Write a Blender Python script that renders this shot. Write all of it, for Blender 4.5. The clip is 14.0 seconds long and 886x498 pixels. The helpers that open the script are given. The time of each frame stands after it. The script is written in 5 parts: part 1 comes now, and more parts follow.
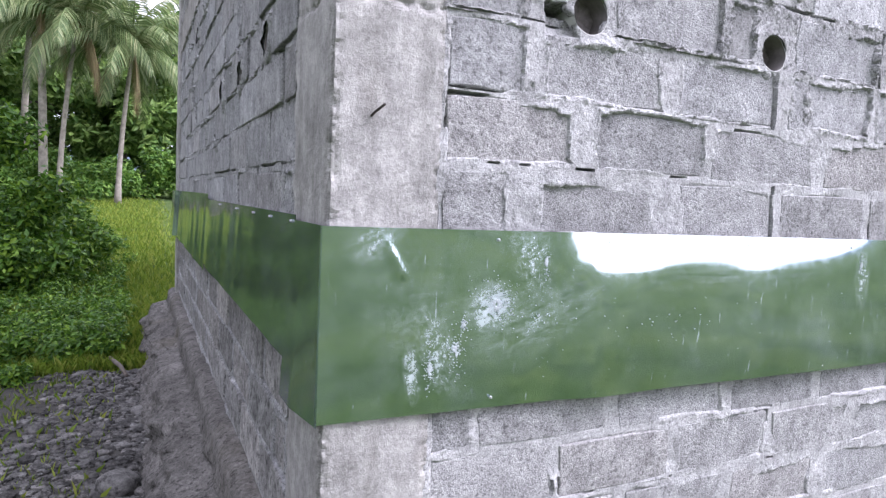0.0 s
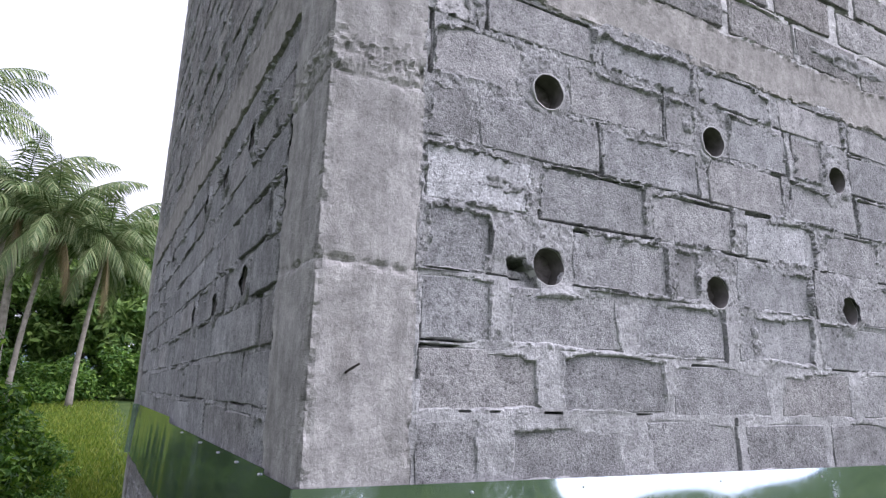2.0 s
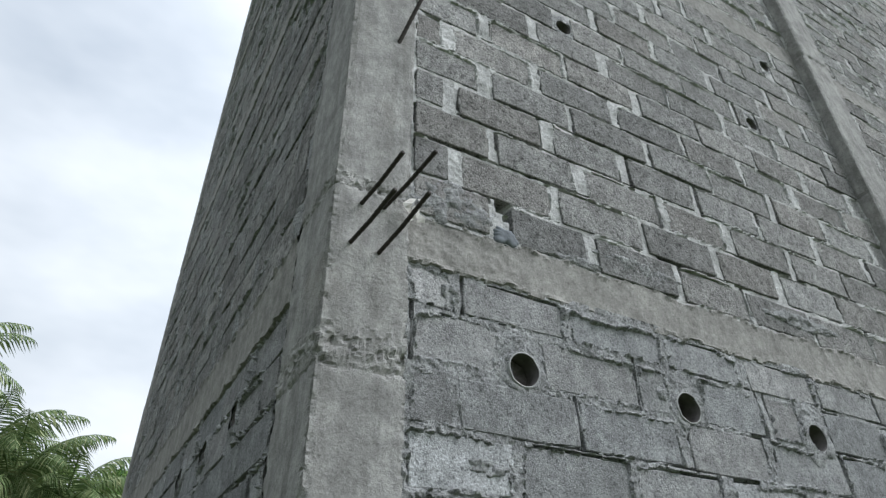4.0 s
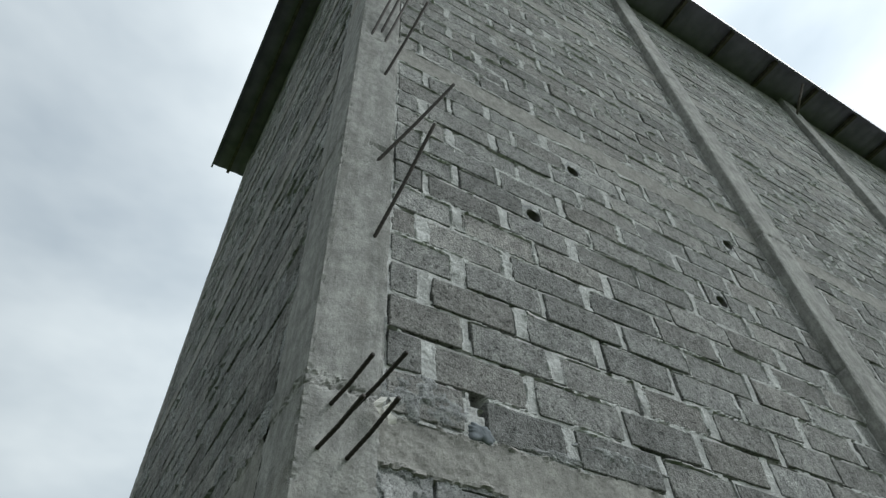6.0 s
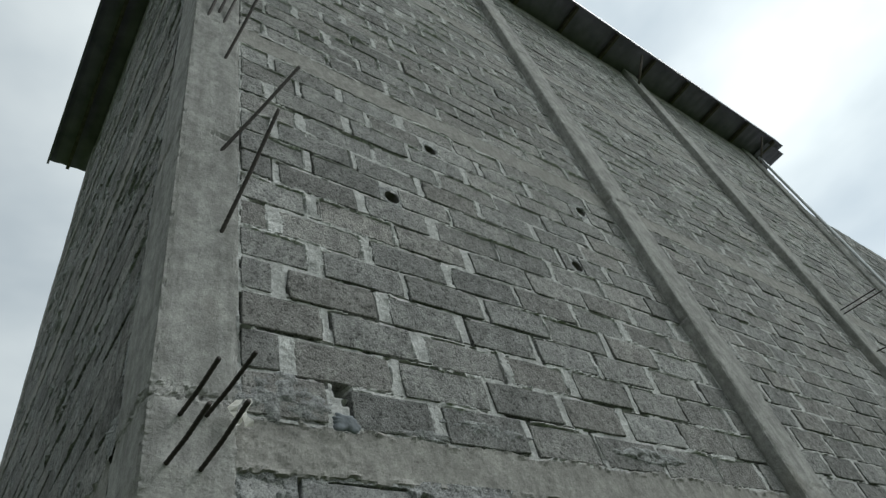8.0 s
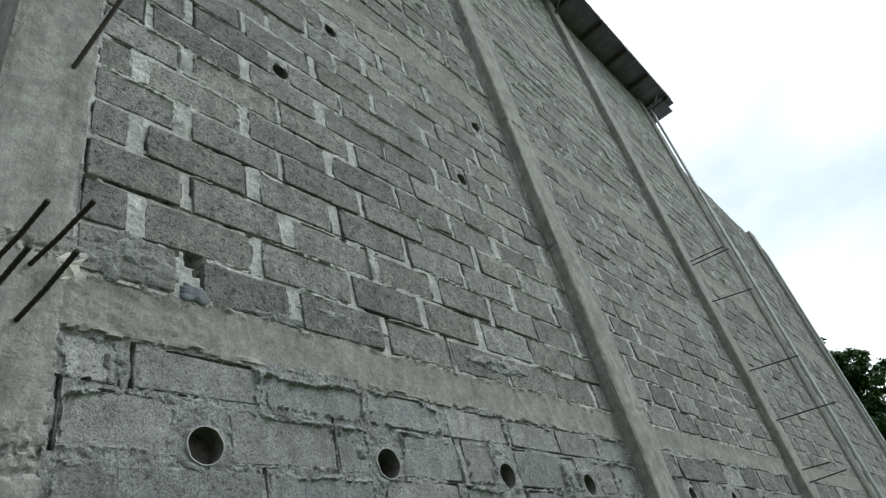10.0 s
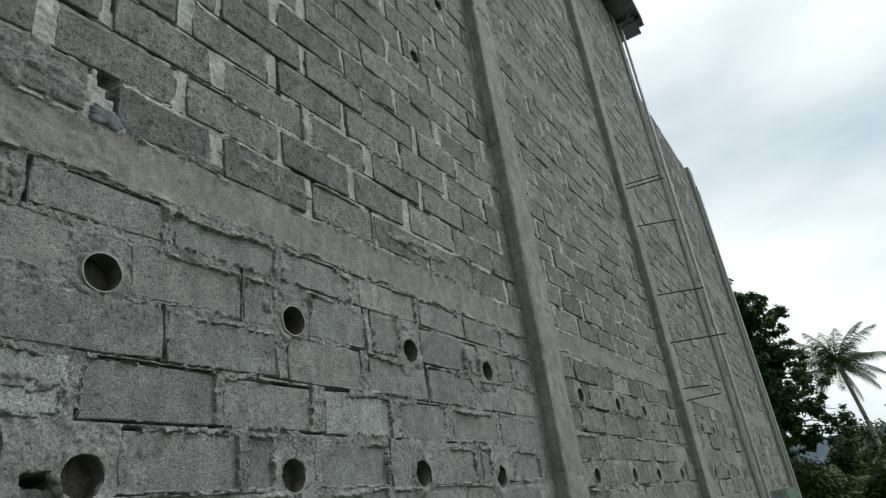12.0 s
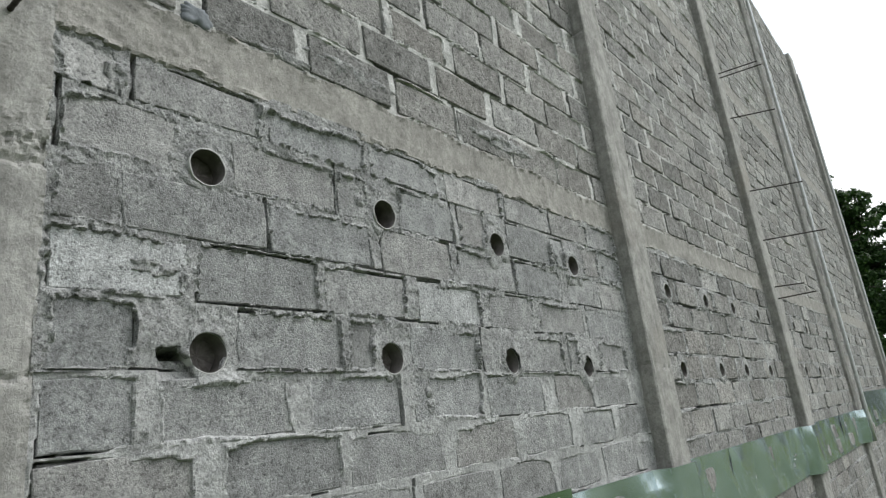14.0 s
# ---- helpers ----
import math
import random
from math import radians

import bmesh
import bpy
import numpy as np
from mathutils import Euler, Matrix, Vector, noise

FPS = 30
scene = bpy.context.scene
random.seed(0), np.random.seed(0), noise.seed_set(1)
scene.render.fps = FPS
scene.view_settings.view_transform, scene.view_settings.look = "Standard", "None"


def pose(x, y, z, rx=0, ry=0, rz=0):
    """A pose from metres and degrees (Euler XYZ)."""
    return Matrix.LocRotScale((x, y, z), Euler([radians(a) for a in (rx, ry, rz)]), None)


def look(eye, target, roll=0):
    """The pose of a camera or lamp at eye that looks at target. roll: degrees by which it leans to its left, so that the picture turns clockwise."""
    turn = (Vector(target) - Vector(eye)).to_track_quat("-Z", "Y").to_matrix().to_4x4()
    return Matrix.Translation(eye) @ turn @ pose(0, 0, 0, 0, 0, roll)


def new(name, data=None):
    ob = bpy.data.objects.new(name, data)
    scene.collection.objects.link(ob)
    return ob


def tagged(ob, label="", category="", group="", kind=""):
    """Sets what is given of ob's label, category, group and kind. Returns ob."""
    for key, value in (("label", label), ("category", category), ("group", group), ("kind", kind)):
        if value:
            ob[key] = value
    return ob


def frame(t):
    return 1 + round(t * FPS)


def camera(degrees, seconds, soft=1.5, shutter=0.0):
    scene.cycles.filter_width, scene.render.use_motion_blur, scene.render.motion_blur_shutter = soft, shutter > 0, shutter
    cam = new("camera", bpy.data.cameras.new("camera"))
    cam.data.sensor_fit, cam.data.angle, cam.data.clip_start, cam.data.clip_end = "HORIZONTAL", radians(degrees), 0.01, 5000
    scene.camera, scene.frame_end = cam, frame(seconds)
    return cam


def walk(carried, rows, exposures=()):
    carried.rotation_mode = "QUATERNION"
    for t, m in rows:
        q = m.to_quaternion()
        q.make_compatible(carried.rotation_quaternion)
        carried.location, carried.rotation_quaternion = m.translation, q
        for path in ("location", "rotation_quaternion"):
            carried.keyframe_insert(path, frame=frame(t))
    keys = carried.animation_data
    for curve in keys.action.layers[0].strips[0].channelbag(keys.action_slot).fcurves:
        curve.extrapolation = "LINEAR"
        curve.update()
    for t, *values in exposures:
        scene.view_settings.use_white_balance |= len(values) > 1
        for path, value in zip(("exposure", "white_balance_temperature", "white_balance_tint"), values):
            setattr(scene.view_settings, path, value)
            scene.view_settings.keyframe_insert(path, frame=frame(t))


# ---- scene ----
cam = camera(69.6, 14.0, 1.35)
PATH = [
    (0, (-0.386, -1.369, 1.454), (0.484, 0.425, 1.303), 2.7),
    (0.5, (-0.403, -1.376, 1.492), (0.48, 0.419, 1.473), 2.1),
    (1, (-0.422, -1.395, 1.537), (0.461, 0.392, 1.706), 2.3),
    (1.5, (-0.428, -1.394, 1.566), (0.458, 0.376, 1.86), 2.1),
    (2, (-0.428, -1.417, 1.591), (0.491, 0.302, 2.037), 1.8),
    (2.5, (-0.44, -1.424, 1.612), (0.498, 0.227, 2.24), 1.0),
    (3, (-0.448, -1.441, 1.642), (0.46, 0.16, 2.426), 0.6),
    (3.5, (-0.456, -1.464, 1.67), (0.435, 0.081, 2.575), 0.2),
    (3.7, (-0.472, -1.481, 1.676), (0.39, 0.023, 2.674), -0.2),
    (5.8, (-0.479, -1.582, 1.772), (0.23, -0.416, 3.234), -1.5),
    (6, (-0.475, -1.583, 1.777), (0.232, -0.459, 3.272), -2.7),
    (6.5, (-0.465, -1.609, 1.785), (0.259, -0.534, 3.309), -5.7),
    (7, (-0.45, -1.621, 1.788), (0.295, -0.616, 3.349), -8.3),
    (7.5, (-0.416, -1.625, 1.792), (0.463, -0.671, 3.315), -15.1),
    (7.7, (-0.405, -1.631, 1.797), (0.549, -0.676, 3.273), -16.9),
    (9.8, (-0.337, -1.646, 1.777), (1.001, -0.713, 2.935), -16.0),
    (10, (-0.306, -1.595, 1.779), (1.079, -0.684, 2.898), -15.4),
    (10.5, (-0.295, -1.616, 1.764), (1.154, -0.718, 2.811), -13.5),
    (11, (-0.277, -1.609, 1.756), (1.229, -0.747, 2.75), -12.1),
    (11.5, (-0.262, -1.605, 1.737), (1.29, -0.723, 2.638), -9.9),
    (12, (-0.24, -1.594, 1.723), (1.354, -0.691, 2.525), -8.2),
    (12.5, (-0.225, -1.578, 1.704), (1.405, -0.64, 2.386), -7.8),
    (13, (-0.227, -1.559, 1.689), (1.392, -0.56, 2.307), -7.6),
    (13.5, (-0.237, -1.55, 1.679), (1.346, -0.484, 2.276), -7.4),
    (14, (-0.257, -1.549, 1.671), (1.257, -0.369, 2.232), -6.7),
]
EXPOSURES = [(0.0, 1.26, 6000, 26), (1.5, 0.78, 6000, 26), (3.0, 0.46, 5950, 20), (3.7, 0.18, 6100, 12), (5.8, -0.27, 6150, 4), (7.5, -0.60, 6250, 3), (10.0, -0.2, 6250, 3), (11.5, -0.54, 6350, 3), (12.5, -0.48, 6400, 5), (13.5, 0.05, 6450, 6), (14.0, 0.24, 6500, 8)]
walk(cam, [(t, look(eye, target, roll)) for t, eye, target, roll in PATH], EXPOSURES)

# ---------- light ----------
SUN_ELEV, SUN_AZ = 50.0, 126.0
world = bpy.data.worlds.new("overcast_sky")
scene.world = world
world.use_nodes = True
wn, wl = world.node_tree.nodes, world.node_tree.links
wn.clear()
w_out = wn.new("ShaderNodeOutputWorld")
w_bg = wn.new("ShaderNodeBackground")
w_sky = wn.new("ShaderNodeTexSky")
w_sky.sky_type, w_sky.sun_disc = "NISHITA", False
w_sky.sun_elevation, w_sky.sun_rotation = radians(SUN_ELEV), radians(SUN_AZ)
w_tc = wn.new("ShaderNodeTexCoord")
w_map = wn.new("ShaderNodeMapping")
w_map.inputs["Scale"].default_value = (1.0, 1.0, 2.2)
w_map.inputs["Location"].default_value = (0.35, 0.1, 0.0)
w_n1 = wn.new("ShaderNodeTexNoise")
w_n1.inputs["Scale"].default_value, w_n1.inputs["Detail"].default_value, w_n1.inputs["Roughness"].default_value = 1.7, 5.0, 0.5
w_n2 = wn.new("ShaderNodeTexNoise")
w_n2.inputs["Scale"].default_value, w_n2.inputs["Detail"].default_value = 0.9, 3.0
w_ramp = wn.new("ShaderNodeValToRGB")
w_ramp.color_ramp.elements[0].position, w_ramp.color_ramp.elements[0].color = 0.30, (0.60, 0.67, 0.75, 1)
w_ramp.color_ramp.elements[1].position, w_ramp.color_ramp.elements[1].color = 0.66, (1.25, 1.27, 1.28, 1)
w_scale = wn.new("ShaderNodeMix")
w_scale.data_type, w_scale.blend_type = "RGBA", "MULTIPLY"
w_scale.inputs[0].default_value = 1.0
w_scale.inputs[7].default_value = (0.11, 0.11, 0.11, 1)
w_mix = wn.new("ShaderNodeMix")
w_mix.data_type = "RGBA"
w_cov = wn.new("ShaderNodeMapRange")
w_cov.inputs[1].default_value, w_cov.inputs[2].default_value = 0.3, 0.5
w_cov.inputs[3].default_value, w_cov.inputs[4].default_value = 0.80, 1.0
wl.new(w_tc.outputs["Generated"], w_map.inputs["Vector"])
wl.new(w_map.outputs["Vector"], w_n1.inputs["Vector"])
wl.new(w_map.outputs["Vector"], w_n2.inputs["Vector"])
wl.new(w_n1.outputs[0], w_ramp.inputs[0])
wl.new(w_n2.outputs[0], w_cov.inputs[0])
wl.new(w_sky.outputs[0], w_scale.inputs[6])
wl.new(w_cov.outputs[0], w_mix.inputs[0])
wl.new(w_scale.outputs[2], w_mix.inputs[6])
wl.new(w_ramp.outputs[0], w_mix.inputs[7])
w_dot = wn.new("ShaderNodeVectorMath")
w_dot.operation = "DOT_PRODUCT"
w_dot.inputs[1].default_value = Vector((0.80, -0.25, 0.55)).normalized()
w_glow = wn.new("ShaderNodeMapRange")
w_glow.inputs[1].default_value, w_glow.inputs[2].default_value = -0.6, 1.0
w_glow.inputs[3].default_value, w_glow.inputs[4].default_value = 0.58, 1.42
w_lit = wn.new("ShaderNodeMix")
w_lit.data_type, w_lit.blend_type = "RGBA", "MULTIPLY"
w_lit.inputs[0].default_value = 1.0
wl.new(w_tc.outputs["Generated"], w_dot.inputs[0])
wl.new(w_dot.outputs["Value"], w_glow.inputs[0])
wl.new(w_mix.outputs[2], w_lit.inputs[6])
wl.new(w_glow.outputs[0], w_lit.inputs[7])
wl.new(w_lit.outputs[2], w_bg.inputs[0])
w_bg.inputs[1].default_value = 1.0
wl.new(w_bg.outputs[0], w_out.inputs[0])

sun_data = bpy.data.lights.new("sun", "SUN")
sun_data.energy, sun_data.angle, sun_data.color = 2.1, radians(22), (1.0, 0.98, 0.96)
sun = new("sun", sun_data)
_az, _el = radians(SUN_AZ), radians(SUN_ELEV)
SUN_DIR = Vector((math.sin(_az) * math.cos(_el), math.cos(_az) * math.cos(_el), math.sin(_el)))
sun.matrix_world = look(SUN_DIR * 40, (0, 0, 0))


# ---------- materials ----------
def material(name):
    m = bpy.data.materials.new(name)
    m.use_nodes = True
    nt = m.node_tree
    return m, nt, nt.nodes["Principled BSDF"]


def node(nt, kind, **inputs):
    n = nt.nodes.new(kind)
    for k, v in inputs.items():
        n.inputs[k.replace("_", " ")].default_value = v
    return n


def noise_tex(nt, coord, scale, detail=4.0, rough=0.55, stretch=None):
    n = node(nt, "ShaderNodeTexNoise", Scale=scale, Detail=detail, Roughness=rough)
    if stretch:
        mp = node(nt, "ShaderNodeMapping", Scale=stretch)
        nt.links.new(coord, mp.inputs["Vector"])
        coord = mp.outputs["Vector"]
    nt.links.new(coord, n.inputs["Vector"])
    return n.outputs[0]


def ramp(nt, fac, stops):
    r = nt.nodes.new("ShaderNodeValToRGB")
    e = r.color_ramp.elements
    e[0].position, e[0].color = stops[0][0], (*stops[0][1], 1)
    e[1].position, e[1].color = stops[-1][0], (*stops[-1][1], 1)
    for p, c in stops[1:-1]:
        k = e.new(p)
        k.color = (*c, 1)
    nt.links.new(fac, r.inputs[0])
    return r.outputs[0]


def blend(nt, a, b, fac, mode="MIX"):
    n = nt.nodes.new("ShaderNodeMix")
    n.data_type, n.blend_type = "RGBA", mode
    for sock, v in ((n.inputs[0], fac), (n.inputs[6], a), (n.inputs[7], b)):
        if hasattr(v, "node"):
            nt.links.new(v, sock)
        else:
            sock.default_value = (*v, 1) if isinstance(v, tuple) else v
    return n.outputs[2]


def grey(v, warm=0.0):
    return (v * (1 + warm), v, v * (1 - 1.4 * warm))


def concrete(name, low, high, grain, bump, random_kind="", warm=0.015, streak=0.0, stain=(0.0, None), speckle=0.85, spread=1.0):
    """Cement surface: cloudy tone, sandy grain, pits, optional streaks and per-piece tone."""
    m, nt, b = material(name)
    co = nt.nodes.new("ShaderNodeNewGeometry").outputs["Position"]
    cloud = noise_tex(nt, co, 3.2, 5.0, 0.6)
    col = ramp(nt, cloud, [(0.28, grey(low, warm)), (0.72, grey(high, warm))])
    fine = noise_tex(nt, co, grain, 5.0, 0.85)
    speck = ramp(nt, fine, [(0.39, (0.56,) * 3), (0.475, (0.92,) * 3), (0.53, (1.05,) * 3), (0.63, (1.42,) * 3)])
    col = blend(nt, col, speck, speckle, "MULTIPLY")
    pits = noise_tex(nt, co, grain * 0.58, 4.0, 0.72)
    col = blend(nt, col, ramp(nt, pits, [(0.38, (0.40,) * 3), (0.45, (1.0,) * 3)]), min(1.0, speckle * 1.1), "MULTIPLY")
    mid = noise_tex(nt, co, grain * 0.16, 5.0, 0.7)
    col = blend(nt, col, ramp(nt, mid, [(0.32, (0.66,) * 3), (0.45, (0.96,) * 3), (0.68, (1.18,) * 3)]), min(0.75, speckle), "MULTIPLY")
    blot = noise_tex(nt, co, 9.0, 7.0, 0.72)
    col = blend(nt, col, ramp(nt, blot, [(0.33, (0.72,) * 3), (0.5, (1.0,) * 3), (0.68, (1.2,) * 3)]), 0.8, "MULTIPLY")
    scuff = noise_tex(nt, co, 16.0, 6.0, 0.75, (1.0, 1.0, 0.75))
    col = blend(nt, col, ramp(nt, scuff, [(0.36, (0.70,) * 3), (0.5, (0.99,) * 3), (0.66, (1.38,) * 3)]), 0.65, "MULTIPLY")
    if streak:
        st = noise_tex(nt, co, 7.0, 4.0, 0.6, (3.0, 3.0, 0.25))
        col = blend(nt, col, ramp(nt, st, [(0.3, (0.72, 0.72, 0.70)), (0.6, (1.1, 1.1, 1.1))]), streak, "MULTIPLY")
    if stain[0]:
        sn = noise_tex(nt, co, 1.3, 6.0, 0.62)
        f = ramp(nt, sn, [(0.56, (0, 0, 0)), (0.70, (stain[0],) * 3)])
        col = blend(nt, col, stain[1], f)
    if random_kind:
        if random_kind == "object":
            rnd = nt.nodes.new("ShaderNodeObjectInfo").outputs["Random"]
        else:
            rnd = nt.nodes.new("ShaderNodeNewGeometry").outputs["Random Per Island"]
        col = blend(nt, col, ramp(nt, rnd, [(0.0, (1 - 0.26 * spread,) * 3), (0.5, (0.97,) * 3), (0.9, (1 + 0.08 * spread,) * 3), (1.0, (1 + 0.32 * spread,) * 3)]), 1.0, "MULTIPLY")
        hue = node(nt, "ShaderNodeMath")
        hue.operation = "FRACT"
        mul = node(nt, "ShaderNodeMath")
        mul.operation = "MULTIPLY"
        mul.inputs[1].default_value = 7.31
        nt.links.new(rnd, mul.inputs[0])
        nt.links.new(mul.outputs[0], hue.inputs[0])
        col = blend(nt, col, ramp(nt, hue.outputs[0], [(0.0, (0.99, 1.0, 1.01)), (0.6, (1.0, 1.0, 1.0)), (1.0, (1.02, 0.998, 0.985))]), 1.0, "MULTIPLY")
    nt.links.new(col, b.inputs["Base Color"])
    b.inputs["Roughness"].default_value = 0.95
    b.inputs["Specular IOR Level"].default_value = 0.15
    hsum = node(nt, "ShaderNodeMath")
    hsum.operation = "ADD"
    nt.links.new(fine, hsum.inputs[0])
    nt.links.new(pits, hsum.inputs[1])
    bp = node(nt, "ShaderNodeBump", Strength=1.0, Distance=bump)
    nt.links.new(hsum.outputs[0], bp.inputs["Height"])
    nt.links.new(bp.outputs[0], b.inputs["Normal"])
    return m


M_BLOCK = concrete("block_grey", 0.305, 0.41, 150.0, 0.006, "object", warm=0.0, spread=0.7, speckle=0.72)
M_BLOCK_LIMED = concrete("block_limed_pale_grey", 0.40, 0.58, 130.0, 0.006, "object", warm=-0.005, spread=0.3)
M_BLOCK_UP = concrete("block_dark_grey", 0.295, 0.38, 95.0, 0.010, "object", warm=0.022, spread=1.0, speckle=0.88)
M_BLOCK_FAR = concrete("block_grey_field", 0.29, 0.395, 55.0, 0.016, "island", warm=0.022, spread=1.15)
M_MORTAR = concrete("mortar_grey", 0.325, 0.445, 130.0, 0.007, warm=0.0, speckle=0.82)
M_MORTAR_LOW = concrete("smooth_pale_mortar", 0.355, 0.455, 130.0, 0.004, warm=0.0, speckle=0.5)
M_MORTAR_UP = concrete("pale_mortar", 0.46, 0.60, 75.0, 0.004, warm=0.012, speckle=0.4)
M_COLUMN = concrete("cast_concrete", 0.29, 0.40, 110.0, 0.003, speckle=0.27, streak=0.7, warm=0.026, stain=(0.5, (0.27, 0.235, 0.20)))
M_BEAM = concrete("beam_render", 0.265, 0.35, 120.0, 0.002, speckle=0.35, streak=0.15, warm=0.042, stain=(0.5, (0.20, 0.20, 0.18)))
M_FOOT = concrete("footing_rubble", 0.12, 0.22, 60.0, 0.012, warm=0.05, stain=(0.5, (0.13, 0.115, 0.085)))
M_STONE = concrete("gravel_stone", 0.075, 0.165, 40.0, 0.004, "island", warm=0.035, spread=2.2)


def plain(name, colour, rough=0.6, metal=0.0, spread=0.25, scale=12.0, bump=0.0):
    m, nt, b = material(name)
    co = nt.nodes.new("ShaderNodeNewGeometry").outputs["Position"]
    n = noise_tex(nt, co, scale, 5.0, 0.6)
    lo = tuple(c * (1 - spread) for c in colour)
    hi = tuple(c * (1 + spread) for c in colour)
    nt.links.new(ramp(nt, n, [(0.3, lo), (0.7, hi)]), b.inputs["Base Color"])
    b.inputs["Roughness"].default_value, b.inputs["Metallic"].default_value = rough, metal
    if bump:
        bp = node(nt, "ShaderNodeBump", Strength=1.0, Distance=bump)
        nt.links.new(n, bp.inputs["Height"])
        nt.links.new(bp.outputs[0], b.inputs["Normal"])
    return m


def sheet_metal(name, dust=0.0, films=()):
    """Bright sheet: mirror-like, smeared, scratched, with pale dull films, some of dried cement, of given centres,
    sizes and strengths.
    """
    m, nt, b = material(name)
    co = nt.nodes.new("ShaderNodeNewGeometry").outputs["Position"]
    smear = noise_tex(nt, co, 5.0, 6.0, 0.65, (1.0, 1.0, 0.6))
    tone = ramp(nt, smear, [(0.3, (0.48, 0.58, 0.61)), (0.75, (0.62, 0.71, 0.75))])
    haze = noise_tex(nt, co, 3.4, 7.0, 0.66)
    mp = node(nt, "ShaderNodeMapping", Rotation=(0.0, 0.55, 0.0))
    nt.links.new(co, mp.inputs["Vector"])
    cut = noise_tex(nt, mp.outputs["Vector"], 1.0, 3.0, 0.6, (7.0, 1.0, 160.0))
    drip = noise_tex(nt, co, 1.0, 3.0, 0.6, (120.0, 120.0, 9.0))
    clean = blend(nt, ramp(nt, haze, [(0.44, (1.0,) * 3), (0.60, (0.95,) * 3), (0.76, (0.82,) * 3)]), ramp(nt, cut, [(0.67, (1.0,) * 3), (0.76, (0.78,) * 3)]), 1.0, "MULTIPLY")
    clean = blend(nt, clean, ramp(nt, drip, [(0.66, (1.0,) * 3), (0.75, (0.62,) * 3)]), 1.0, "MULTIPLY")
    if dust:
        clean = blend(nt, clean, (1 - dust,) * 3, 1.0, "MULTIPLY")
    dirt = noise_tex(nt, co, 22.0, 6.0, 0.7)
    gloss = ramp(nt, dirt, [(0.35, (0.06 + dust * 0.4,) * 3), (0.7, (0.16 + dust * 0.5,) * 3)])
    for cx, cz, rx, rz, turn, power, grain, cover in films:
        at = node(nt, "ShaderNodeMapping", Location=(-cx, 0.0, -cz))
        nt.links.new(co, at.inputs["Vector"])
        fit_in = node(nt, "ShaderNodeMapping", Rotation=(0.0, turn, 0.0), Scale=(1.0, 0.0, 1.0))
        nt.links.new(at.outputs[0], fit_in.inputs["Vector"])
        sized = node(nt, "ShaderNodeMapping", Scale=(1 / rx, 0.0, 1 / rz))
        nt.links.new(fit_in.outputs[0], sized.inputs["Vector"])
        far = node(nt, "ShaderNodeVectorMath")
        far.operation = "LENGTH"
        nt.links.new(sized.outputs[0], far.inputs[0])
        fade = ramp(nt, far.outputs["Value"], [(0.0, (1.0,) * 3), (0.45, (0.62,) * 3), (1.0, (0.0,) * 3)])
        brush = noise_tex(nt, sized.outputs[0], grain, 6.0, 0.72, (0.6, 1.0, 1.3))
        blotch = noise_tex(nt, co, 70.0, 6.0, 0.75)
        mask = blend(nt, fade, ramp(nt, brush, [(0.56 - cover, (0.0,) * 3), (0.80 - cover, (1.0,) * 3)]), 1.0, "MULTIPLY")
        mask = blend(nt, mask, ramp(nt, blotch, [(0.36, (0.15,) * 3), (0.60, (1.25,) * 3)]), 1.0, "MULTIPLY")
        mask = blend(nt, mask, (power,) * 3, 1.0, "MULTIPLY")
        tone = blend(nt, tone, (0.62, 0.67, 0.70), mask)
        clean = blend(nt, clean, (0.08,) * 3, mask)
        gloss = blend(nt, gloss, (0.75,) * 3, mask)
    nt.links.new(tone, b.inputs["Base Color"])
    nt.links.new(clean, b.inputs["Metallic"])
    nt.links.new(gloss, b.inputs["Roughness"])
    return m


M_SHEET = sheet_metal("bright_sheet_metal", 0.0, [
    (0.405, 1.200, 0.085, 0.070, 0.3, 0.9, 3.0, 0.20), (0.56, 1.175, 0.24, 0.10, 0.35, 0.34, 5.0, 0.16), (0.199, 1.045, 0.024, 0.085, 0.15, 1.0, 3.0, 0.16), (0.262, 1.10, 0.050, 0.14, 0.35, 0.85, 4.5, 0.12),
    # the last three are broad, weak, pale films
    (0.52, 1.32, 0.07, 0.11, 0.55, 0.5, 5.0, 0.14), (1.873, 1.255, 0.05, 0.12, 0.1, 0.8, 4.5, 0.13), (0.10, 1.36, 0.09, 0.055, 0.5, 0.4, 2.0, 0.2), (1.25, 1.27, 0.55, 0.06, 0.0, 0.2, 5.0, 0.14), (0.20, 1.20, 0.16, 0.22, 0.0, 0.14, 3.0, 0.2)])
M_SHEET_DULL = sheet_metal("dusty_sheet_metal", 0.2)
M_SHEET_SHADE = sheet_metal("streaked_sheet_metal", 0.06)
M_SPLASH = plain("dried_cement_splash", (0.46, 0.50, 0.52), 0.9, spread=0.2, scale=150, bump=0.002)
M_STEEL = plain("rusty_rebar_steel", (0.055, 0.045, 0.04), 0.75, 0.3, 0.4, 60, 0.001)
M_PVC = plain("grey_pvc", (0.42, 0.42, 0.41), 0.5, 0.0, 0.2, 25)
# dark bore colour stands in for the shade inside the pipes
M_PIPE_IN = plain("pipe_inside_shade", (0.10, 0.09, 0.085), 0.7, 0.0, 0.35, 30)
M_PLUG = plain("pipe_plug_cement", (0.15, 0.135, 0.13), 0.95, 0, 0.3, 60, 0.003)
M_ROOF = plain("dark_roof_sheet", (0.225, 0.205, 0.275), 0.5, 0.15, 0.3, 3)
M_WOODDARK = plain("weathered_timber", (0.12, 0.10, 0.085), 0.85, 0, 0.4, 14, 0.002)
